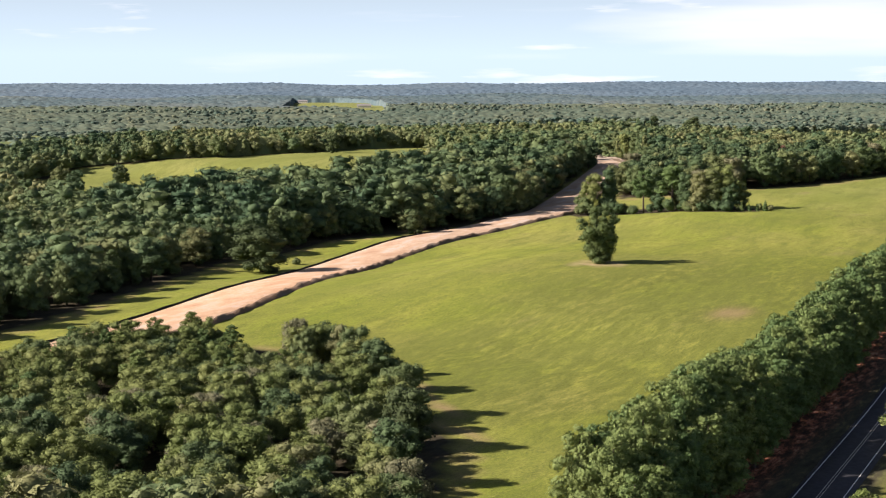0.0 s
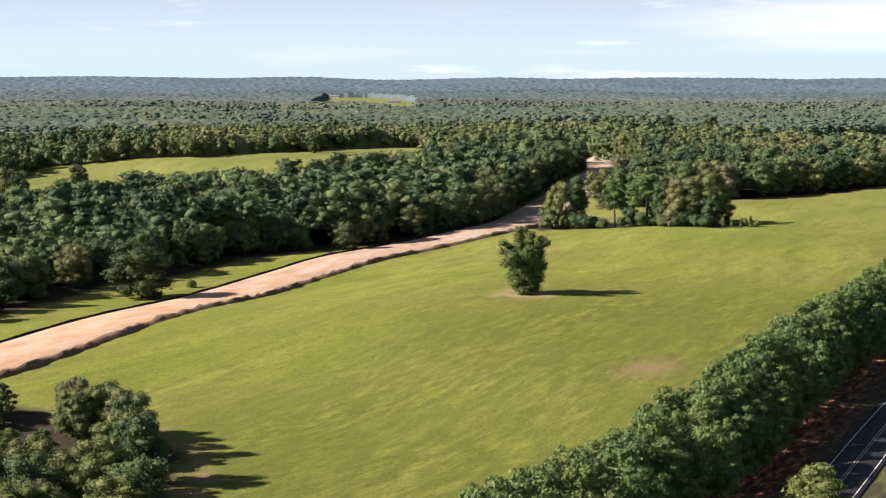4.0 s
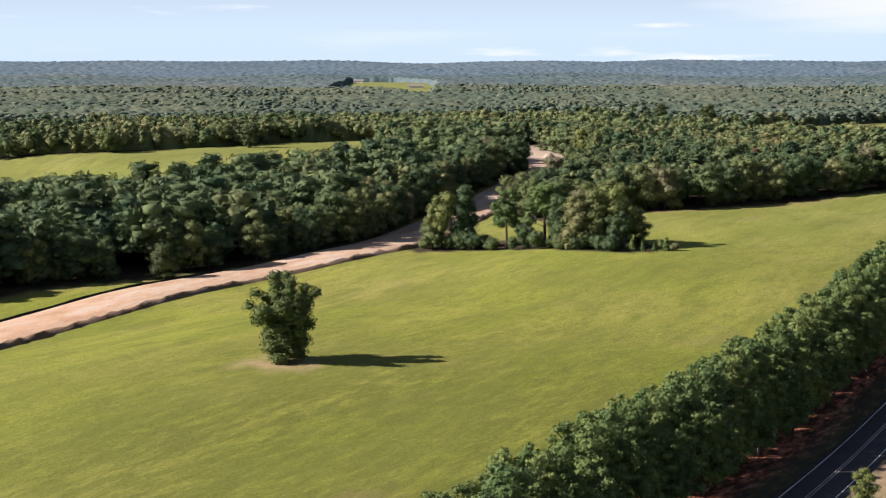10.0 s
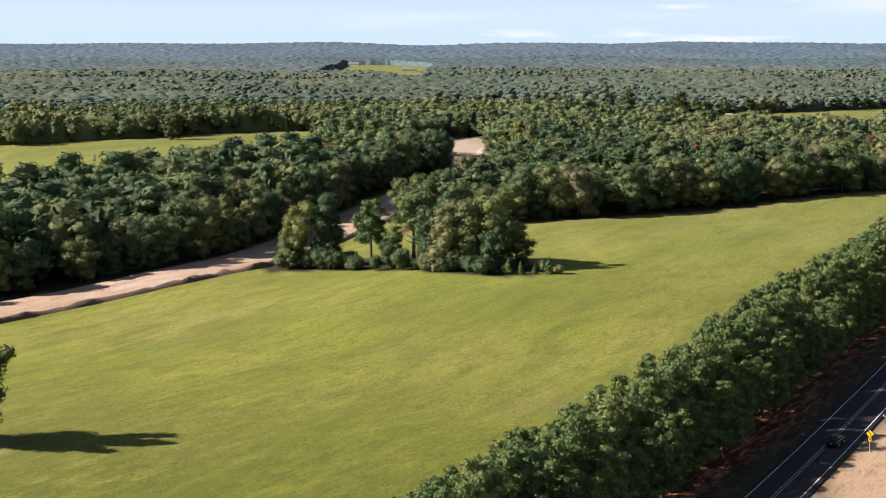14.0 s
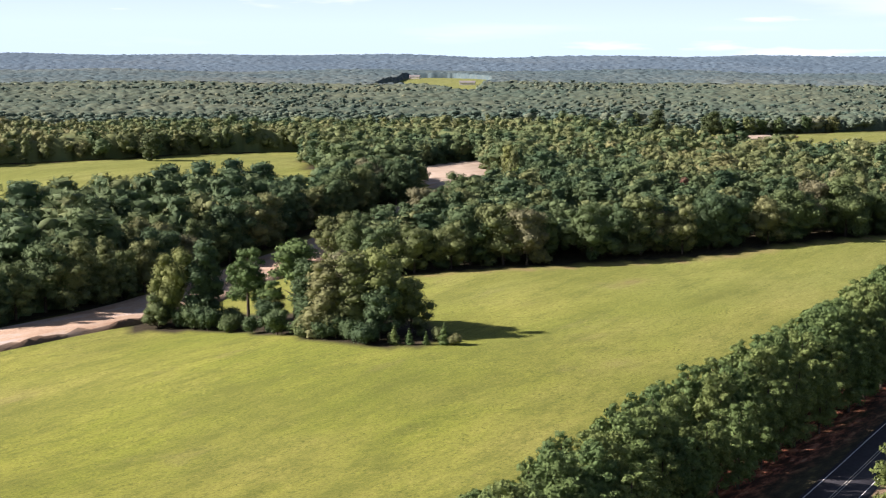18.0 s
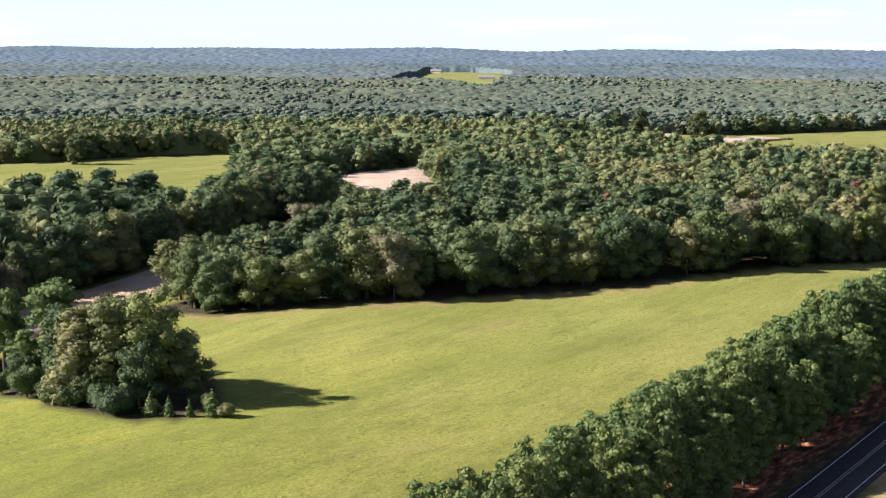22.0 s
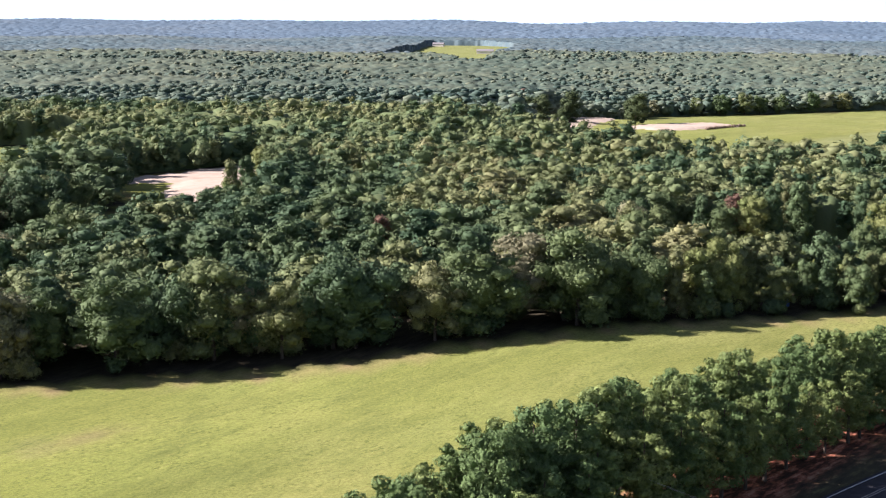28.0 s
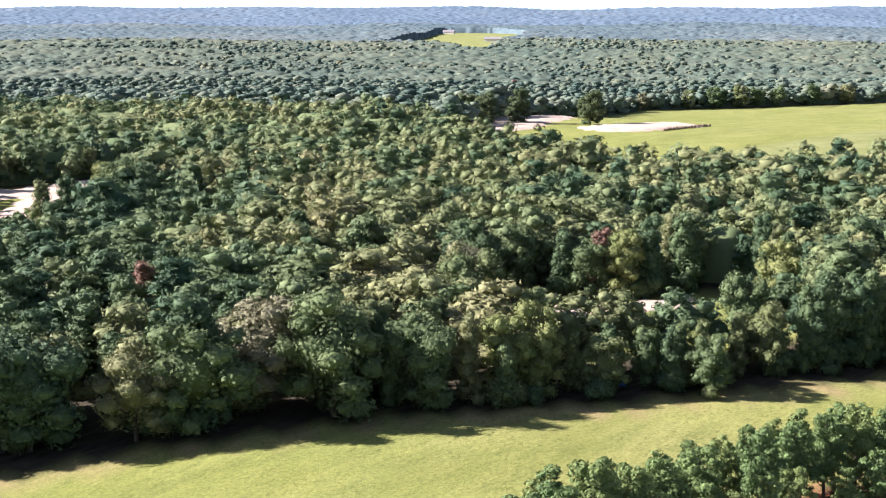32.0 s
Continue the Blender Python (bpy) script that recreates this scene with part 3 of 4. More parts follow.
def crown(kind, seed, n, size, core=2, most=99, full=0.0):
    """Leaf sprays over the lobes of a crown one unit high. Gives vertices, triangles and which vertices belong to sprays."""
    rng = np.random.default_rng(seed)
    lo = lobes_for(kind, rng, seed)
    if len(lo) > most:
        lo = np.concatenate([lo[np.linspace(0, len(lo) - 2, most - 1).round().astype(int)], lo[-1:]])
        lo[:-1, 3:] *= (18 / most) ** (0.5 if kind == "loblolly" else 0.33)
    share = lo[:, 3] * lo[:, 5]
    pick = rng.choice(len(lo), n * 3, p=share / share.sum())
    d = rng.normal(size=(n * 3, 3))
    d[:, 2] += 0.3
    d /= np.linalg.norm(d, axis=1)[:, None]
    p = lo[pick, :3] + d * lo[pick, 3:] * rng.uniform(0.72, 1.15, (n * 3, 1))
    deep = np.zeros(len(p), bool)
    for c in lo:
        deep |= (((p - c[:3]) / c[3:]) ** 2).sum(1) < 0.46
    keep = np.flatnonzero(~deep)[:n]
    p, d = p[keep], d[keep]
    nrm = d + rng.normal(size=d.shape) * 0.42
    nrm /= np.linalg.norm(nrm, axis=1)[:, None]
    u = np.cross(nrm, rng.normal(size=nrm.shape))
    u /= np.linalg.norm(u, axis=1)[:, None]
    w = np.cross(nrm, u)
    s = size * rng.uniform(0.6, 1.35, (len(p), 1))
    v = np.stack([p - u * s, p - w * s * 0.75, p + u * s, p + w * s * 0.75 - nrm * s * 0.35], 1).reshape(-1, 3)
    q = np.arange(len(p))[:, None] * 4
    f = np.concatenate([q + [0, 1, 2], q + [0, 2, 3]])
    if core == 1:
        v = np.stack([p - u * s * 1.2, p + u * s * 0.6 - w * s, p + u * s * 0.6 + w * s - nrm * s * 0.3], 1).reshape(-1, 3)
        f = np.arange(len(v)).reshape(-1, 3)
    spray = np.ones(len(v))
    cv, cf = (ICO_V, ICO_F)
    heart = full or (0.60 if kind == "pine" and core == 2 else 0.74)
    for c in lo if core else ():
        bumpy = 1 + rng.normal(size=(len(cv), 1)) * 0.16
        f = np.concatenate([f, cf + len(v)])
        v = np.concatenate([v, c[:3] + cv * c[3:] * heart * bumpy])
    return v, f, np.r_[spray, np.zeros(len(v) - len(spray))]


def crown_mesh(*shape):
    v, f, spray = crown(*shape)
    me = mesh("crown", v, f)
    me.attributes.new("spray", "FLOAT", "POINT").data.foreach_set("value", spray.astype(np.float32))
    return me


def trunk(kind, seed):
    """A tapered trunk with limbs for a tree one unit high."""
    rng = np.random.default_rng(seed + 50)
    vs, fs = [], []

    def limb(a, b, ra, rb, k):
        a, b = np.array(a), np.array(b)
        ax = (b - a) / np.linalg.norm(b - a)
        u = np.cross(ax, (0.3, 0.9, 0.1))
        u /= np.linalg.norm(u)
        w = np.cross(ax, u)
        base = sum(len(q) for q in vs)
        ang = np.arange(k) * 2 * math.pi / k
        ring = np.cos(ang)[:, None] * u + np.sin(ang)[:, None] * w
        vs.append(np.concatenate([a + ring * ra, b + ring * rb]))
        for i in range(k):
            j = (i + 1) % k
            fs.append((base + i, base + j, base + k + j, base + k + i))

    top = 0.86 if kind in ("pine", "tall", "loblolly", "cedar") else 0.62
    limb((0, 0, -0.03), (0.005, 0.004, 0.3), 0.022, 0.016, 7)
    limb((0.005, 0.004, 0.3), (0.0, 0.01, top), 0.016, 0.005, 6)
    for i in range(7):
        h = rng.uniform(0.25, top - 0.05)
        a, ln = rng.uniform(0, 6.28), rng.uniform(0.06, 0.13)
        h = min(h, 0.7)
        limb((0, 0, h), (ln * math.cos(a), ln * math.sin(a), h + ln * 0.6), 0.007, 0.002, 4)
    return np.concatenate(vs), np.array(fs)


def tree_kind(name, kind, seed, n, size, leaf, label, category, group):
    """One tree a unit high with its trunk and crown, to be copied."""
    ob = new(name)
    tagged(ob, label, category, group)
    part("trunk", mesh("trunk", *trunk(kind, seed)), M_BARK, ob)
    part("crown", crown_mesh(kind, seed, n, size), leaf, ob)
    return ob


def plant(models, spots, seed, hmin, hmax, broad=1.0):
    """Copies of the models on the land at the given spots."""
    rng = np.random.default_rng(seed)
    for k, (x, y) in enumerate(spots):
        h, wdt = rng.uniform(hmin, hmax), rng.uniform(0.9, 1.15) * broad
        z = float(land(x, y))
        m = pose(x, y, z, 0, 0, rng.uniform(0, 360)) @ Matrix.Diagonal((h * wdt, h * wdt, h, 1))
        copy_thing(models[k % len(models)], m)


def joined_woods(name, spots, heights, wide, leaf_n, leaf_size, seed, label, leaf, most=99, full=0.0):
    """Woods that nobody could count: one mesh of many crowns, each with a tint of its own, pines and broadleaf trees in their stands."""
    rng = np.random.default_rng(seed)
    kinds = ["loblolly", "oak", "loblolly", "oak", "tall" if leaf_n > 100 else "oak", "oak", "oak"]
    shapes = [crown(k, seed + i, leaf_n, leaf_size, 1, most, full) for i, k in enumerate(kinds)]
    pines_here, olive = stands(spots[:, 0], spots[:, 1])
    is_pine = rng.random(len(spots)) < pines_here
    pick = np.where(is_pine, rng.integers(0, 3, len(spots)), rng.integers(3, 7, len(spots)))
    tint = np.where(is_pine, rng.uniform(0, 0.26, len(spots)), 0.10 + 0.52 * rng.beta(1.8, 2.2, len(spots)) + 0.30 * olive)
    tint = np.clip(tint + 0.08 * wave(spots[:, 0] * 5, spots[:, 1] * 5), 0, 0.93)
    tint[rng.random(len(spots)) < 0.0007] = 1.0
    vs, ts, fs, sp, count = [], [], [], [], 0
    z = land(spots[:, 0], spots[:, 1])
    for i, (shp, tri, spray) in enumerate(shapes):
        j = np.flatnonzero(pick == i)
        a = rng.uniform(0, 2 * math.pi, len(j))
        c, s = np.cos(a)[:, None], np.sin(a)[:, None]
        w, h = (wide[j] * heights[j])[:, None], heights[j][:, None]
        x = (shp[:, 0] * c - shp[:, 1] * s) * w + spots[j, 0][:, None]
        y = (shp[:, 0] * s + shp[:, 1] * c) * w + spots[j, 1][:, None]
        vs.append(np.stack([x, y, shp[:, 2] * h + z[j][:, None]], -1).reshape(-1, 3))
        ts.append(np.repeat(tint[j], len(shp)))
        sp.append(np.tile(spray, len(j)))
        fs.append((tri[None] + (count + np.arange(len(j)) * len(shp))[:, None, None]).reshape(-1, 3))
        count += len(j) * len(shp)
    f, sp = np.concatenate(fs), np.concatenate(sp)
    me = mesh(name, np.concatenate(vs), f, full > 0)
    me.attributes.new("tint", "FLOAT", "POINT").data.foreach_set("value", np.concatenate(ts).astype(np.float32))
    me.attributes.new("spray", "FLOAT", "POINT").data.foreach_set("value", sp.astype(np.float32))
    return thing(name, me, leaf, label, "woods", kind="stuff")


def scatter(x0, x1, y0, y1, gap, seed):
    rng = np.random.default_rng(seed)
    gx_, gy_ = np.meshgrid(np.arange(x0, x1, gap), np.arange(y0, y1, gap))
    p = np.stack([gx_.ravel(), gy_.ravel()], 1)
    p[:, 0] += (np.round(p[:, 1] / gap) % 2) * gap / 2
    return p + rng.uniform(-0.62, 0.62, p.shape) * gap


def in_view(p, pad=2.0):
    """The wedge of country that the flight looks over."""
    a0 = np.degrees(np.arctan2(p[:, 1], p[:, 0]))
    a1 = np.degrees(np.arctan2(p[:, 1], p[:, 0] - 635))
    return ((a0 > 9 - pad) | ((a1 > 21 - pad) & (a1 < 90))) & ((a0 < 43 + pad) | (a1 < 56 + pad))


pines = [tree_kind("pine_tree", "pine", 10 + i, 4200, 0.0165, M_PINE, "dense green pine in the roadside row", "tree", "roadside tree row") for i in range(5)]
oaks = [tree_kind("broadleaf_tree", "oak", 30 + i, 4800, 0.0175, M_BROAD, "full green broadleaf tree at the edge of the woods", "tree", "trees along the wood edge") for i in range(6)]
talls = [tree_kind("slender_tree", "tall", 50 + i, 3400, 0.0175, M_BROAD, "slender green tree at the edge of the woods", "tree", "trees along the wood edge") for i in range(4)]
lobs = [tree_kind("tall_pine", "loblolly", 60 + i, 2600, 0.018, M_PINE, "tall dark pine with a bare lower trunk", "tree", "pines in the woods") for i in range(3)]
bushes = [tree_kind("bush", "bush", 70 + i, 1500, 0.034, M_BROAD, "low leafy bush in the grass", "bush", "bushes") for i in range(3)]
cedars = [tree_kind("young_cedar", "cedar", 80 + i, 600, 0.04, M_PINE, "small conical young cedar in the grass", "tree", "young cedars") for i in range(2)]
greys = [tree_kind("greyish_tree", "oak", 90 + i, 4400, 0.0175, M_GREY, "rounded olive-grey tree at the wood edge", "tree", "olive-grey trees") for i in range(2)]
reds = [tree_kind("red_tree", "tall", 95, 3200, 0.0175, M_RED, "tree with reddened autumn leaves in the woods", "tree", "reddened trees")]
suns = [tree_kind("roadside_pine", "pine", 100 + i, 5200, 0.0145, M_YOUNG, "bright yellow-green pine in full sun", "tree", "sunlit pines") for i in range(2)]
lone = [tree_kind("lone_tree", "lone", 110, 7500, 0.0155, M_LONE, "lone branching green tree in the meadow", "tree", "")]
youngs = [tree_kind("young_pine", "pine", 120 + i, 3400, 0.020, M_PINE, "smaller dark green pine on the meadow side of the row", "tree", "roadside tree row") for i in range(3)]
darks = [tree_kind("field_tree", "oak", 97 + i, 5000, 0.0175, M_DARK, "dark green rounded tree standing in a field", "tree", "field trees") for i in range(2)]
brights = [tree_kind("sunlit_tree", "oak", 140 + i, 4600, 0.0175, M_BRIGHT, "green tree with sunlit top in the woods by the meadow", "tree", "trees along the wood edge") for i in range(2)]
MODELS = brights + darks + youngs + pines + oaks + talls + lobs + bushes + cedars + greys + reds + suns + lone

# the row between road and meadow
rng = np.random.default_rng(5)
for off, gap, share, kinds in ((-1.2, 5.2, 0.78, pines[3:]), (3.4, 5.2, 1.02, pines[:3]), (9.8, 4.9, 0.86, youngs)):
    for x in np.arange(168 + off, 900, gap):
        px, py = x + rng.uniform(-1.3, 1.3), float(curve_y(ROW_BASE, x)) + off + rng.uniform(-0.9, 0.9)
        if 0 < off < 8 and rng.random() < 0.05:
            continue
        top = share * float(np.interp(x, [150, 240, 300, 400, 500, 600, 690, 740, 800], [17.8, 16.2, 14.8, 14.2, 15.5, 15.8, 17.2, 14.0, 11.5]))
        plant([kinds[int(rng.integers(len(kinds)))]], [(px, py)], int(x * 10 + off), top * 0.92, top * 1.08)

# slender trees side by side along the eastern edge
rng = np.random.default_rng(47)
for k in range(17):
    x, y = 786 + 72 * k / 16 + rng.uniform(-1, 1), 130 - 46 * k / 16 + rng.uniform(-0.6, 1.4)
    plant([(talls + oaks[:2] + brights[:1])[int(rng.integers(7))]], [(x, y)], 60 + k, 8.5 if 808 < x < 834 else 10.5, 10.0 if 808 < x < 834 else 14.0, 0.85)

# broad trees on the edge of the near wood
plant(oaks[1:4] + darks[1:], [(268, 151), (254, 139), (236, 124), (213, 111), (192, 102)], 43, 10.0, 11.5, 1.15)

# woods: the nearest trees one by one, the rest joined
p = scatter(-40, 1100, 58, 720, 7.0, 11)
p = p[wooded(p[:, 0], p[:, 1]) & in_view(p, 8)]
p = p[(p[:, 1] > 88) | (p[:, 0] < 135) | (p[:, 0] > 260)]
p = p[(p[:, 0] < 640) | (p[:, 0] > 785) | (p[:, 1] > 300) | wooded(p[:, 0] - 2.5, p[:, 1] - 1.8)]
p = p[(p[:, 0] > 580) | (p[:, 1] < 235) | wooded(p[:, 0], p[:, 1] - 6.5)]
edge = np.zeros(len(p), bool)
for dx, dy in ((0, -11), (-9, -8), (7, -6), (8, 0), (-11, 0)):
    edge |= ~wooded(p[:, 0] + dx, p[:, 1] + dy)
near_wood = (np.hypot(p[:, 0] - 215, p[:, 1] - 160) < 90)
single = (edge & (p[:, 1] < 320) & (p[:, 0] < 900)) | near_wood
front = single & ~near_wood
west_edge, east_edge = p[front & (p[:, 0] < 790)], p[front & (p[:, 0] >= 790)]
north_edge = (west_edge[:, 0] < 590) & (west_edge[:, 1] > 235)
plant(oaks + greys[:1] + oaks[:3] + talls[:1] + oaks[3:], [tuple(q) for q in west_edge[~north_edge]], 12, 13.0, 18.5, 1.12)
plant(oaks + talls[:2] + oaks[:4], [tuple(q) for q in west_edge[north_edge]], 14, 11.5, 15.5, 1.15)
low_here = np.hypot(east_edge[:, 0] - 820, east_edge[:, 1] - 116) < 24
plant(talls + oaks[:4] + brights + talls[:2] + greys[1:], [tuple(q) for q in east_edge[~low_here]], 13, 10.5, 16.0, 0.98)
plant(oaks[:2] + talls[:2] + brights, [tuple(q) for q in east_edge[low_here]], 13, 7.5, 9.5, 1.0)
glade = inside([(280, 184), (268, 156), (254, 148), (245, 162), (262, 188)], p[:, 0], p[:, 1])
off_edge = near_wood & ~glade & wooded(p[:, 0] + 4, p[:, 1] - 2) & wooded(p[:, 0] + 3, p[:, 1] - 5)
piney = p[:, 1] + 0.5 * (p[:, 0] - 215) > 165
plant(youngs[:1] + brights + suns[:1] + brights + oaks[3:4] + suns[1:], [tuple(q) for q in p[off_edge & piney]], 12, 7.5, 10.0, 1.3)
plant(oaks[:1] + brights + greys[:1] + brights + oaks[4:5], [tuple(q) for q in p[off_edge & ~piney]], 16, 7.5, 10.5, 1.25)
plant(greys[:1] + oaks[3:] + darks[:1], [(275, 170), (276, 161), (272, 156), (270, 164), (278, 166)], 17, 10.0, 11.8, 0.9)
plant(greys[1:], [(281, 194)], 18, 5.5, 5.6, 1.3)
skirt = p[edge & (p[:, 1] < 320) & (p[:, 0] < 900) & ~near_wood]
rng = np.random.default_rng(14)
plant(bushes, [tuple(q + rng.uniform(-2.5, 3, 2)) for q in skirt], 15, 3.0, 6.5, 1.1)
q = p[~single]
near_q = np.hypot(q[:, 0] - np.clip(q[:, 0] - 190, 0, 632), q[:, 1]) < 330
for name, some, leaf_n, leaf_size, lobes in (("woods", near_q, 1000, 0.027, 18), ("woods_beyond", ~near_q, 150, 0.052, 7)):
    g = q[some]
    big = 1 + 0.25 * (rng.random(len(g)) < 0.10)
    tall_stand = 5.5 * ((g[:, 0] > 470) & (g[:, 0] < 740) & (g[:, 1] > 275) & (g[:, 1] < 420))
    joined_woods(name, g, rng.uniform(10.5, 15.5, len(g)) * (0.4 + 0.6 * big) + tall_stand, rng.uniform(1.05, 1.5, len(g)) * big, leaf_n, leaf_size, 21, "dense mixed woods, dark green to olive with a few turned trees", M_WOODS, lobes)
p = scatter(300, 2000, 120, 1700, 10.5, 14)
d = np.hypot(p[:, 0] - 380, p[:, 1])
p = p[wooded(p[:, 0], p[:, 1]) & in_view(p) & ((p[:, 0] >= 1100) | (p[:, 1] >= 720)) & (d < 1580)]
joined_woods("middle_woods", p, 11 + 5 * rng.random(len(p)) ** 2, rng.uniform(1.4, 2.1, len(p)), 70, 0.055, 22, "mixed woods beyond the fields, slight haze painted into the green", M_MIDDLE, 6, 0.95)


def domes(x, y, cell, seed):
    """Rounded crowns, one to each cell: their height from 0 to 1 at a place, and a chance number for each crown."""
    ix, iy = np.floor(x / cell).astype(np.int64), np.floor(y / cell).astype(np.int64)
    best, tint = np.zeros_like(x), np.zeros_like(x)
    for ox in (-1, 0, 1):
        for oy in (-1, 0, 1):
            cx, cy = ix + ox, iy + oy
            k = (cx * 73856093 ^ cy * 19349663 ^ seed * 83492791) & 0xFFFFFF
            r1, r2, r3 = (k % 1009) / 1009, (k // 7 % 997) / 997, (k // 13 % 991) / 991
            px, py = (cx + 0.15 + 0.7 * r1) * cell, (cy + 0.15 + 0.7 * r2) * cell
            rad = cell * (0.36 + 0.50 * r3)
            h = np.sqrt(np.clip(1 - ((x - px) ** 2 + (y - py) ** 2) / rad**2, 0, 1)) * (0.40 + 0.60 * r2 * r2)
            tint = np.where(h > best, r3, tint)
            best = np.maximum(best, h)
    return best, tint


def canopy(name, d0, d1, ring, turn, cell, base, tall, leaf, label, seed, wide=60.0, clear=0.0):
    """The closed roof of the woods: one sheet of rounded crowns over the land, from base to base + tall, set back from the edges."""
    az, dist = np.meshgrid(np.radians(np.arange(6.0, wide, turn)), np.arange(d0, d1, ring))
    rng = np.random.default_rng(seed)
    az = az + radians(turn) * rng.uniform(-0.3, 0.3, az.shape)
    x, y = 380 + dist * np.cos(az), dist * np.sin(az)
    h, tint = domes(x, y, cell, seed)
    h2, tint2 = domes(x + 37, y - 11, cell * 0.6, seed + 7)
    h, tint = 0.75 * h + 0.25 * h2, np.where(h2 > 0.75 * h, 0.5 * tint + 0.5 * tint2, tint)
    here = wooded(x, y)
    for ox, oy in ((clear, 0), (-clear, 0), (0, clear), (0, -clear), (-0.7 * clear, -0.7 * clear)) if clear else ():
        here &= wooded(x + ox, y + oy)
    if clear:
        here &= np.hypot(x - np.clip(x - 190, 0, 632), y) > 300
    stand = 1.0 + 0.16 * np.tanh(2.5 * np.sin(x * 0.011 + 2 + 1.5 * np.sin(y * 0.004)) * np.sin(y * 0.010 + x * 0.003))
    z = land(x, y) + np.where(here, (base - (2.5 * (stands(x, y)[0] > 0.6) if clear else 0) + tall * h) * stand + 4.0 * smooth(4200, 4900, dist), -3.0) + rng.normal(size=x.shape) * 0.25
    w = x.shape[1]
    i = (np.arange(x.shape[0] - 1)[:, None] * w + np.arange(w - 1)).ravel()
    f = np.stack([i, i + w, i + w + 1, i + 1], 1)
    f = f[here.ravel()[f].any(1)]
    used, f = np.unique(f, return_inverse=True)
    f = f.reshape(-1, 4)
    me = mesh(name, np.stack([x.ravel(), y.ravel(), z.ravel()], 1)[used], f, True)
    pines_here, olive = stands(x, y)
    patch = 0.5 + 0.5 * np.sin(x * 0.004 + 1.2 * np.sin(y * 0.003)) * np.sin(y * 0.0045 + 0.7)
    t = np.clip(0.05 + 0.42 * tint * (1 - 0.5 * pines_here) + 0.22 * olive + 0.22 * patch * patch - 0.10 * pines_here, 0, 0.9)
    me.attributes.new("tint", "FLOAT", "POINT").data.foreach_set("value", t.ravel()[used].astype(np.float32))
    return thing(name, me, leaf, label, "woods", kind="stuff")


canopy("woods_roof", 330, 1100, 3.5, 0.16, 9, 7.0, 4.5, M_WOODS, "closed roof of the mixed woods, dark green to olive", 6, 100.0, 9.0)
canopy("middle_woods_roof", 1100, 1590, 3.5, 0.09, 11, 7.0, 5.5, M_MIDDLE, "closed roof of the woods beyond the fields, slight haze painted in", 7, 75.0, 7.0)
canopy("distant_woods_roof", 1580, 2340, 3.5, 0.07, 13, 7.5, 5.0, M_HAZY, "closed roof of distant woods, haze painted into the dull green", 3)
canopy("far_woods_roof", 2320, 3260, 5.0, 0.06, 15, 7.5, 5.0, M_FAR, "closed roof of far woods, haze painted in as grey-green", 5)
canopy("distant_hills_woods", 3240, 4950, 8.0, 0.07, 17, 6.0, 6.0, M_HILLS, "wooded hills at the horizon, haze painted in as blue", 4)
p = scatter(800, 3000, 200, 2600, 14.0, 15)
d = np.hypot(p[:, 0] - 380, p[:, 1])
p = p[wooded(p[:, 0], p[:, 1]) & in_view(p) & (d >= 1580) & (d < 2330)]
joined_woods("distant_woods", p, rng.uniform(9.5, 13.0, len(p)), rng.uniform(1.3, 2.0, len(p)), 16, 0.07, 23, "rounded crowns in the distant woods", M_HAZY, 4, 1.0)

# copse at the end of the clay road
plant(brights[:1], [(604, 226)], 31, 17.6, 17.7, 0.92)
plant(talls[:1], [(608, 220)], 32, 19.0, 19.1, 1.2)
plant(oaks[:2], [(600, 227), (608, 232)], 32, 8.0, 9.2, 1.2)
plant(bushes, [(603, 231), (602, 222), (602, 214), (601, 207), (599, 199), (597, 190), (595, 182), (594, 176), (603, 228), (604, 208), (602, 218), (595, 170), (594, 165), (597, 173), (597, 183), (610, 214)], 33, 4.5, 7.0)
plant(pines[:1], [(603, 203)], 34, 18.4, 18.5, 1.0)
plant(lobs[1:2], [(604, 191)], 35, 19.8, 19.9, 1.35)
plant(oaks[1:4], [(607, 199), (613, 192), (601, 196)], 35, 7.5, 9.5, 1.0)
plant(talls[2:], [(599, 184), (598, 178), (600, 173)], 36, 14.5, 18.0, 1.35)
plant(brights[1:], [(605, 170)], 37, 19.2, 19.3, 1.12)
plant(greys[:1], [(609, 178)], 37, 18.6, 18.7, 1.05)
plant(oaks[3:5], [(618, 186), (608, 164), (600, 166)], 38, 9.5, 12.5, 1.0)
plant(cedars, [(596.5, 160), (598, 157.5), (599.5, 154.5), (602, 152)], 39, 2.4, 5.6, 1.35)
plant(bushes[:2], [(603, 150), (606, 160), (599, 162), (604, 155)], 40, 2.0, 4.0)
plant(oaks + greys[:1], [(880, 301), (889, 308), (899, 317), (872, 293), (908, 324), (884, 296), (896, 309)], 41, 14, 17.5, 1.0)
# trees that stand alone
plant(oaks[:1] + darks[:1] + oaks[2:3], [(834, 572), (895, 521), (668, 563), (662, 548)], 42, 13, 16, 1.1)
plant(lone, [(431, 159)], 17, 16.8, 16.9, 1.34)
plant(darks[:1], [(414, 268)], 18, 17.0, 17.1, 1.5)
plant(bushes[:1], [(440, 271)], 18, 3.5, 3.6)
plant(darks[1:], [(527, 270)], 19, 9.5, 9.6, 1.1)
plant(darks[:1], [(740, 578)], 20, 14, 14.1, 1.25)
plant(darks + darks, [(1190, 361), (1148, 396), (1163, 397), (1176, 389)], 21, 14, 17, 1.15)
plant(greys[:1], [(1606, 585)], 21, 15, 15.1)
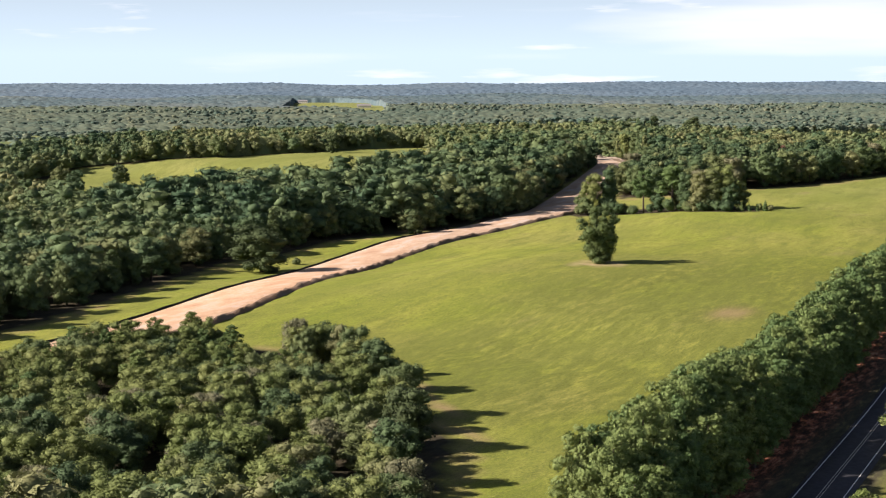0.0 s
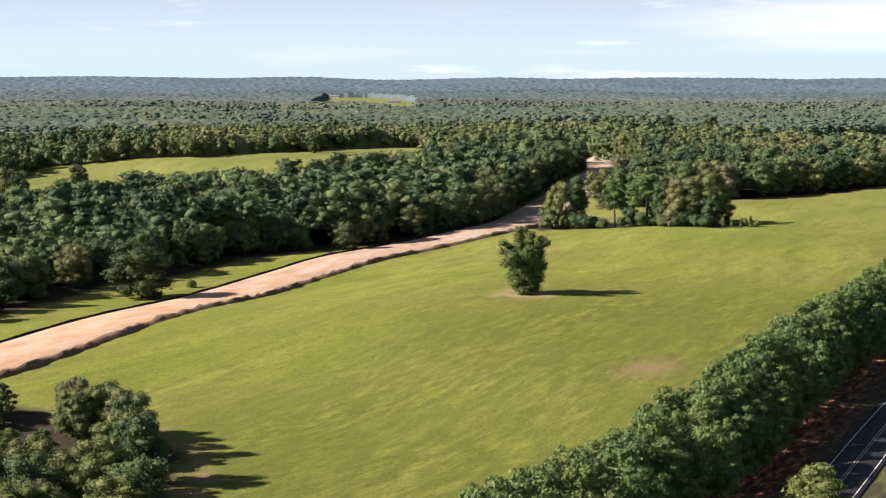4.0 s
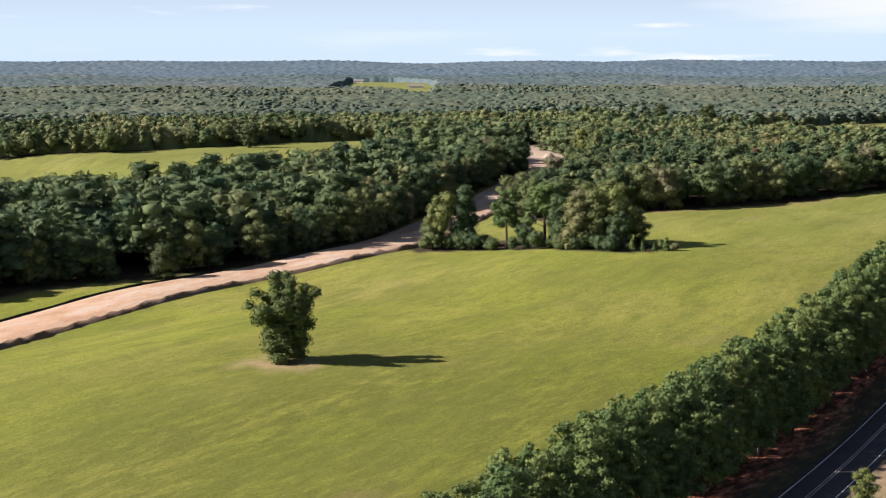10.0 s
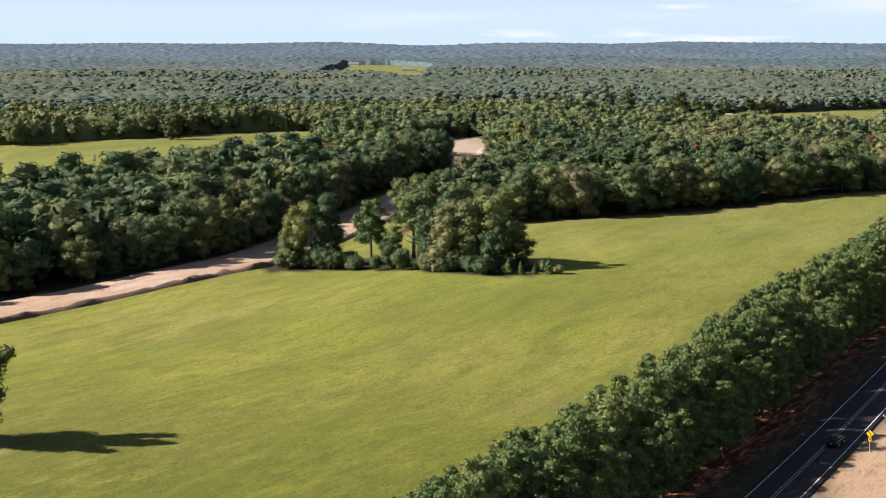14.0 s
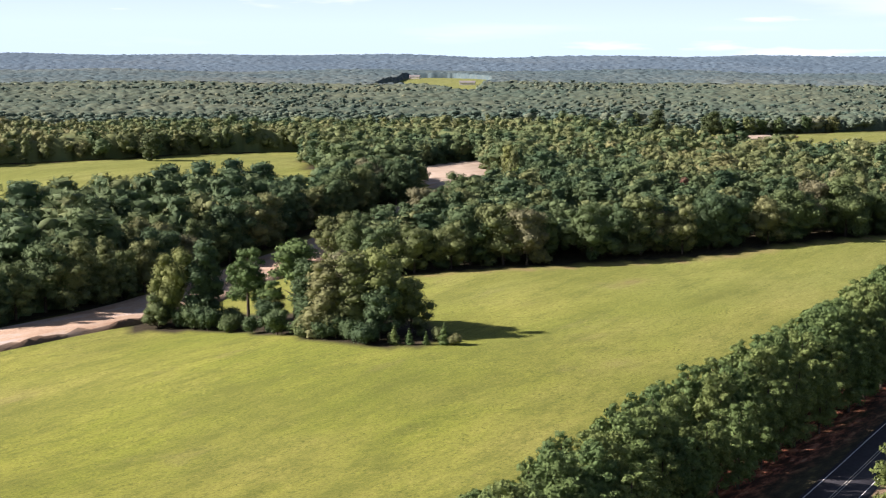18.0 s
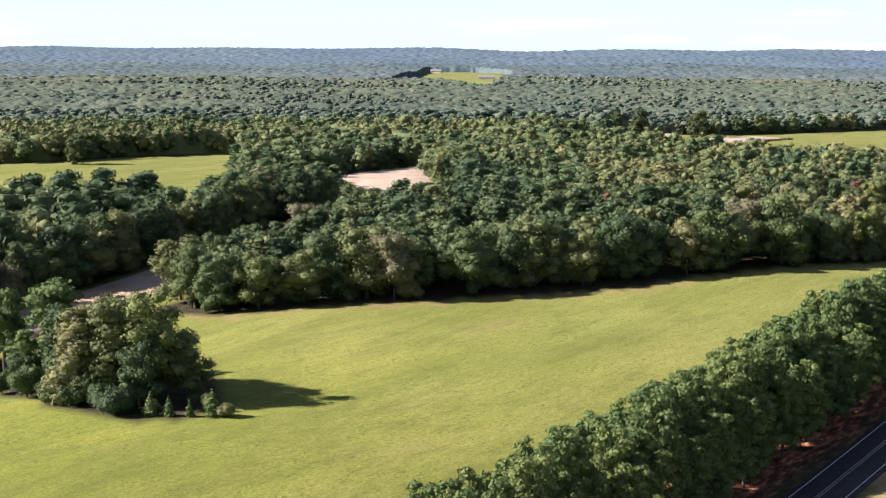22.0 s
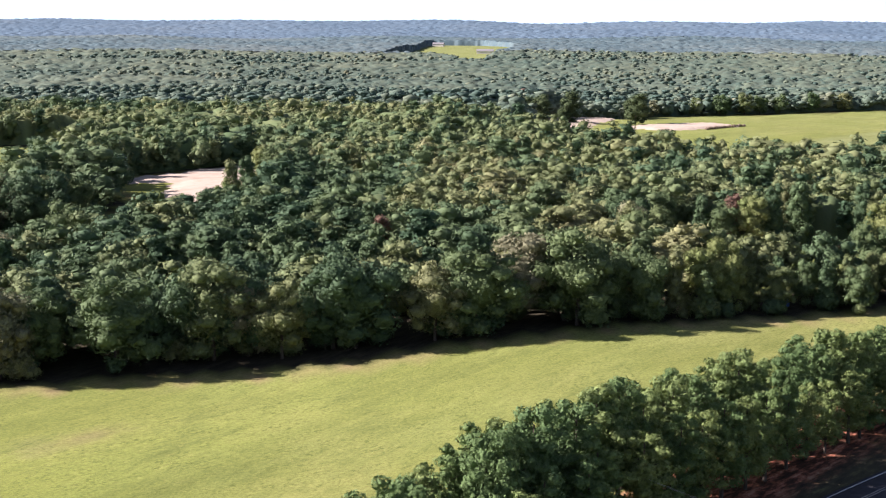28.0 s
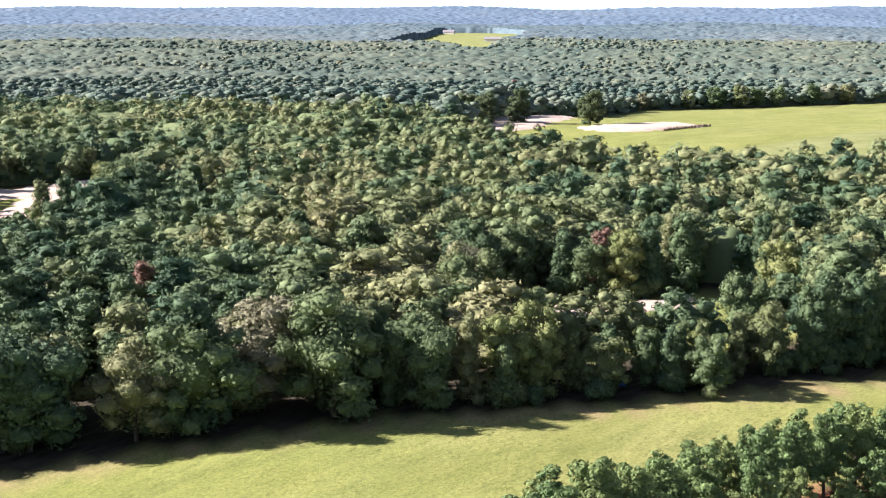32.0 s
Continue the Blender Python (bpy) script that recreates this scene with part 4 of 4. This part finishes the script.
plant(oaks, [(1640, 566), (1655, 553), (1672, 540), (1685, 533), (1697, 521), (1718, 503), (1738, 484), (1664, 552)], 22, 14, 19, 1.1)
plant(greys, [(735, 171), (741, 180)], 23, 13, 15)
plant(reds, [(870, 151)], 24, 12.5, 12.6, 1.25)
plant(reds, [(796, 192)], 25, 13, 13.1, 1.3)
plant(reds, [(866, 176)], 26, 12, 12.1)
# pines on the near side of the road
for x, y, h, wd in ((176, 32, 12.0, 1.0), (251, 38.5, 16.2, 1.25), (276, 31, 12.0, 1.1), (383, 38, 9.6, 0.9), (396, 37, 7.5, 0.9), (491, 35, 17.0, 1.1), (479, 36, 13.0, 1.0), (500, 32, 16.0, 1.1), (537, 41, 18.3, 0.95), (627, 42, 13.6, 1.0), (667, 50, 14.8, 1.0), (677, 50, 11.6, 1.0), (684, 46, 10.0, 1.0)):
    plant(suns, [(x, y)], int(x), h, h + 0.1, wd)


# ---- small shapes for made things ----
def box(bm, size, m):
    bmesh.ops.create_cube(bm, size=1.0, matrix=m @ Matrix.Diagonal((*size, 1)))
    return bm


def rod(bm, r0, r1, depth, m, k=10):
    bmesh.ops.create_cone(bm, cap_ends=True, segments=k, radius1=r0, radius2=r1, depth=depth, matrix=m)
    return bm


def soften(bm, w):
    bmesh.ops.bevel(bm, geom=list(bm.edges), offset=w, segments=2, affect="EDGES", profile=0.5)
    return bm


def utility_pole(x, y, turn, height, transformer, label):
    ob = new("utility_pole")
    ob.matrix_basis = pose(x, y, float(land(x, y)), 0, 0, turn)
    tagged(ob, label, "utility pole", "utility poles")
    part("pole", rod(bmesh.new(), 0.17, 0.11, height + 0.5, pose(0, 0, height / 2 - 0.25), 12), M_WOODPOLE, ob)
    part("crossarm", soften(box(bmesh.new(), (2.3, 0.12, 0.14), pose(0, 0.14, height - 0.75)), 0.015), M_CERAMIC if not transformer else M_WOODPOLE, ob)
    for sx in (-0.55, 0.55):
        part("brace", box(bmesh.new(), (0.9, 0.04, 0.05), pose(sx * 0.75, 0.17, height - 1.05, 0, math.copysign(38, -sx), 0)), M_STEEL, ob)
    for sx in (-1.05, 0.0, 1.05):
        bm = rod(bmesh.new(), 0.05, 0.03, 0.2, pose(sx, 0.14, height - 0.58 if sx else height + 0.1), 8)
        rod(bm, 0.08, 0.08, 0.04, pose(sx, 0.14, height - 0.58 if sx else height + 0.1), 8)
        part("insulator", bm, M_CERAMIC, ob)
    if transformer:
        can = part("transformer", soften(rod(bmesh.new(), 0.30, 0.30, 1.0, pose(0, 0.52, height - 3.8), 14), 0.03), M_STEEL, ob, "grey steel transformer can")
        part("lid", rod(bmesh.new(), 0.32, 0.20, 0.12, pose(0, 0.52, height - 3.26), 14), M_STEEL, can)
        for sx in (-0.12, 0.12):
            part("bushing", rod(bmesh.new(), 0.05, 0.03, 0.28, pose(sx, 0.52, height - 3.1), 8), M_CERAMIC, can)
        part("bracket", box(bmesh.new(), (0.12, 0.3, 0.5), pose(0, 0.2, height - 3.8)), M_STEEL, ob)
        part("fuse_cutout", box(bmesh.new(), (0.12, 0.14, 0.45), pose(-0.5, 0.25, height - 1.6, 14, 0, 0)), M_CERAMIC, ob)
    return ob


def wire(a, b, sag):
    """A sagging wire between two points."""
    a, b = Vector(a), Vector(b)
    bm = bmesh.new()
    n = 14
    pts = [a.lerp(b, i / n) - Vector((0, 0, sag * 4 * (i / n) * (1 - i / n))) for i in range(n + 1)]
    for p, q in zip(pts, pts[1:]):
        rod(bm, 0.011, 0.011, (q - p).length, Matrix.Translation((p + q) / 2) @ (q - p).to_track_quat("Z", "Y").to_matrix().to_4x4(), 5)
    me = bpy.data.meshes.new("wire")
    bm.to_mesh(me)
    bm.free()
    return thing("power_line", me, M_WIRE, "thin sagging power line between two poles", "power line", "power lines")


utility_pole(497, 44, 100, 7.6, True, "grey wooden utility pole with crossarm and transformer")
utility_pole(687, 53, 118, 10.8, False, "wooden utility pole with pale crossarm beside the road")
utility_pole(701, 80, 118, 9.5, False, "dark wooden utility pole among the roadside pines")
z1, z2 = float(land(687, 53)) + 10.3, float(land(701, 80)) + 7.2
for dx in (-0.9, 0.9):
    wire((687 + dx * 0.47, 53 + dx * 0.88, z1), (701 + dx * 0.47, 80 + dx * 0.88, z2), 0.25)


def curve_sign(x, y, turn):
    ob = new("road_sign")
    ob.matrix_basis = pose(x, y, float(land(x, y)), 0, 0, turn)
    tagged(ob, "yellow diamond curve sign on a thin post", "road sign")
    part("post", box(bmesh.new(), (0.06, 0.05, 3.2), pose(0, 0.03, 1.5)), M_STEEL, ob)
    face = part("panel", soften(box(bmesh.new(), (0.78, 0.02, 0.78), pose(0, 0, 2.75, 0, 45, 0)), 0.008), M_SIGN, ob, "yellow diamond panel")
    part("curve_stem", box(bmesh.new(), (0.10, 0.012, 0.34), pose(0.10, -0.015, 2.62)), M_BLACK, face)
    part("curve_bend", box(bmesh.new(), (0.10, 0.012, 0.30), pose(0.0, -0.015, 2.86, 0, -50, 0)), M_BLACK, face)
    bm = bmesh.new()
    bmesh.ops.create_cone(bm, cap_ends=True, segments=3, radius1=0.16, radius2=0.16, depth=0.012, matrix=pose(-0.14, -0.015, 2.98, 90, 0, 20))
    part("arrow_head", bm, M_BLACK, face)
    plate = part("speed_plate", box(bmesh.new(), (0.46, 0.02, 0.46), pose(0, 0, 1.95)), M_SIGN, ob, "small yellow plate")
    for sx in (-0.09, 0.09):
        part("digit_bar", box(bmesh.new(), (0.11, 0.012, 0.22), pose(sx, -0.015, 1.95)), M_BLACK, plate)


curve_sign(501, 48, -84)


def road_car(x, y, turn):
    ob = new("car")
    ob.matrix_basis = pose(x, y, float(land(x, y)) + 0.28, 0, 0, turn)
    tagged(ob, "dark saloon car on the shaded road", "car")
    bm = box(bmesh.new(), (4.6, 1.8, 0.62), pose(0, 0, 0.62))
    for v in bm.verts:
        v.co.y *= 0.94 if v.co.z > 0.7 else 1.0
    part("body", soften(bm, 0.14), M_CAR, ob)
    bm = box(bmesh.new(), (2.5, 1.55, 0.55), pose(-0.2, 0, 1.15))
    for v in bm.verts:
        if v.co.z > 1.2:
            v.co.x, v.co.y = v.co.x * 0.68 - 0.08, v.co.y * 0.84
    part("cabin", soften(bm, 0.08), M_GLASS, ob, "tinted glass cabin")
    part("roof_panel", soften(box(bmesh.new(), (1.6, 1.25, 0.06), pose(-0.2, 0, 1.43)), 0.02), M_CAR, ob)
    for sx in (-1.4, 1.4):
        for sy in (-0.82, 0.82):
            wheel = part("wheel", soften(rod(bmesh.new(), 0.33, 0.33, 0.22, pose(sx, sy, 0.33, 90, 0, 0), 16), 0.03), M_TYRE, ob)
            part("rim", rod(bmesh.new(), 0.20, 0.20, 0.235, pose(sx, sy, 0.33, 90, 0, 0), 12), M_STEEL, wheel)
    for sy in (-0.65, 0.65):
        part("tail_light", box(bmesh.new(), (0.05, 0.36, 0.14), pose(-2.3, sy, 0.75)), M_LAMP, ob)
        part("headlight", box(bmesh.new(), (0.05, 0.36, 0.14), pose(2.3, sy, 0.70)), M_CERAMIC, ob)
    part("number_plate", box(bmesh.new(), (0.03, 0.34, 0.12), pose(-2.32, 0, 0.62)), M_STEEL, ob)


road_car(501.5, 53.2, 1.5)


# ---- bare ground, pads and banks ----
def patch(name, poly, lift, material, label, category, step=5.0, edge=1.4):
    """A patch of bare ground laid over the land, with a wandering edge."""
    a = np.array(poly, float)
    xs_, ys_ = np.arange(a[:, 0].min() - 4, a[:, 0].max() + 4, step), np.arange(a[:, 1].min() - 4, a[:, 1].max() + 4, step)
    v, f = sheet(xs_, ys_, lambda u, w: land(u, w) + lift)
    wob = edge * np.sin(v[:, 0] * 0.7) + edge * np.cos(v[:, 1] * 0.9)
    keep = inside(poly, v[:, 0] + wob, v[:, 1] - wob)
    v[~keep, 2] -= 1.2
    f = f[keep[f].any(1)]
    return thing(name, mesh(name, v, f, True), material, label, category, kind="structure")


patch("sand_yard", [(846, 318), (864, 306), (896, 326), (930, 352), (958, 374), (1018, 388), (960, 392), (905, 388), (890, 380), (900, 360), (868, 340)], 0.9, M_SAND, "pale bare sand yard in a clearing", "sand")
patch("sand_pad", [(1158, 330), (1173, 321), (1212, 320), (1228, 340), (1200, 352), (1166, 352)], 0.8, M_SAND, "pale sand pad levelled in the green field", "sand", 3.0)
patch("sand_track", [(1105, 366), (1141, 362), (1180, 378), (1237, 402), (1262, 432), (1330, 500), (1430, 575), (1405, 575), (1310, 505), (1240, 440), (1170, 402), (1115, 382)], 0.8, M_SAND, "pale sandy track along the field edge", "track", 4.0)
patch("woodland_drive", DRIVE, 0.3, M_SAND, "pale drive through a gap in the woods", "drive", 2.5, 0.5)

rng = np.random.default_rng(44)
for k in range(16):
    t = k / 15
    x, y = 1178 + 40 * t, 317 + 1.5 * t
    clump = new("soil_heap")
    clump.matrix_basis = pose(x, y, float(land(x, y)), 0, 0, float(rng.uniform(0, 360)))
    tagged(clump, "small dark heap along the sand pad", "heap", "heaps along the sand pad")
    v = ICO_V * np.array([1.1, 0.9, 0.8]) * (1 + 0.2 * rng.normal(size=(len(ICO_V), 1))) + [0, 0, 0.4]
    part("mound", mesh("mound", v, ICO_F), M_SPOIL, clump)

heap = new("sand_heap")
heap.matrix_basis = pose(876, 324, float(land(876, 324)))
tagged(heap, "pale heap of sand beside the bare yard", "heap")
v, f = sheet(np.linspace(-8, 8, 17), np.linspace(-5, 5, 13), lambda a, b: 3.4 * np.exp(-(a / 4.2) ** 2 - (b / 2.8) ** 2) + 0.25 * np.sin(a * 2.1) * np.cos(b * 1.7))
part("mound", mesh("mound", v, f, True), M_SAND, heap)

# silt fence along the clay road: stakes and cloth
silt = new("silt_fence")
tagged(silt, "low black silt fence on stakes beside the clay road", "fence")
d_pts = np.array([q for q in DIRT if 60 <= q[0] <= 545], float)
v, f = ribbon([tuple(q) for q in d_pts], [10.4, 10.45, 10.5], [0.0, 0.60, 0.0], 150)
v[1::3, 2] += 0.08 * np.sin(np.arange(150) * 1.1)
part("cloth", mesh("cloth", v, f), M_FENCE, silt)
for k in range(0, 150, 2):
    part("stake", box(bmesh.new(), (0.06, 0.06, 0.95), Matrix.Translation(Vector(v[3 * k + 1]) + Vector((0, 0, -0.25)))), M_WOODPOLE, silt)


# ---- far houses ----
def far_house(x, y, turn, sx, sy, wall_h, label):
    ob = new("house")
    ob.matrix_basis = pose(x, y, float(land(x, y)), 0, 0, turn)
    tagged(ob, label, "house", "far houses")
    part("wall", box(bmesh.new(), (sx, sy, wall_h + 1), pose(0, 0, wall_h / 2 - 0.5)), M_WALL, ob)
    bm = box(bmesh.new(), (sx + 1, sy + 1, 3.0), pose(0, 0, wall_h + 1.5))
    for v_ in bm.verts:
        if v_.co.z > wall_h + 2:
            v_.co.y *= 0.03
    part("roof", bm, M_ROOF, ob)
    for k in range(3):
        win = part("window", box(bmesh.new(), (1.4, 0.12, 1.4), pose((k - 1) * sx * 0.3, -sy / 2 - 0.03, wall_h * 0.55)), M_GLASS, ob)
        part("frame", box(bmesh.new(), (1.7, 0.08, 0.15), pose((k - 1) * sx * 0.3, -sy / 2 - 0.05, wall_h * 0.55 + 0.8)), M_PAINT, win)


for hx, hy, turn, sx, label in ((2780, 1690, 115, 20, "pale farmhouse in a distant field"), (2509, 1392, 120, 26, "long low barn in a distant field"), (2500, 1296, 110, 14, "pale house on a distant clearing")):
    far_house(hx, hy, turn, sx, 10, 4.0, label)

blue = new("tarpaulin_stack")
blue.matrix_basis = pose(817, 113, float(land(817, 113)), 0, 0, 25)
tagged(blue, "blue tarpaulin over a pile in the woods", "tarpaulin")
part("cover", soften(box(bmesh.new(), (1.8, 1.2, 1.1), pose(0, 0, 0.55)), 0.18), M_BLUE, blue)


for k, ob in enumerate(MODELS):
    ob.location, ob.scale = (150 + 22 * k, -320, float(land(150 + 22 * k, -320))), (14, 14, 14)
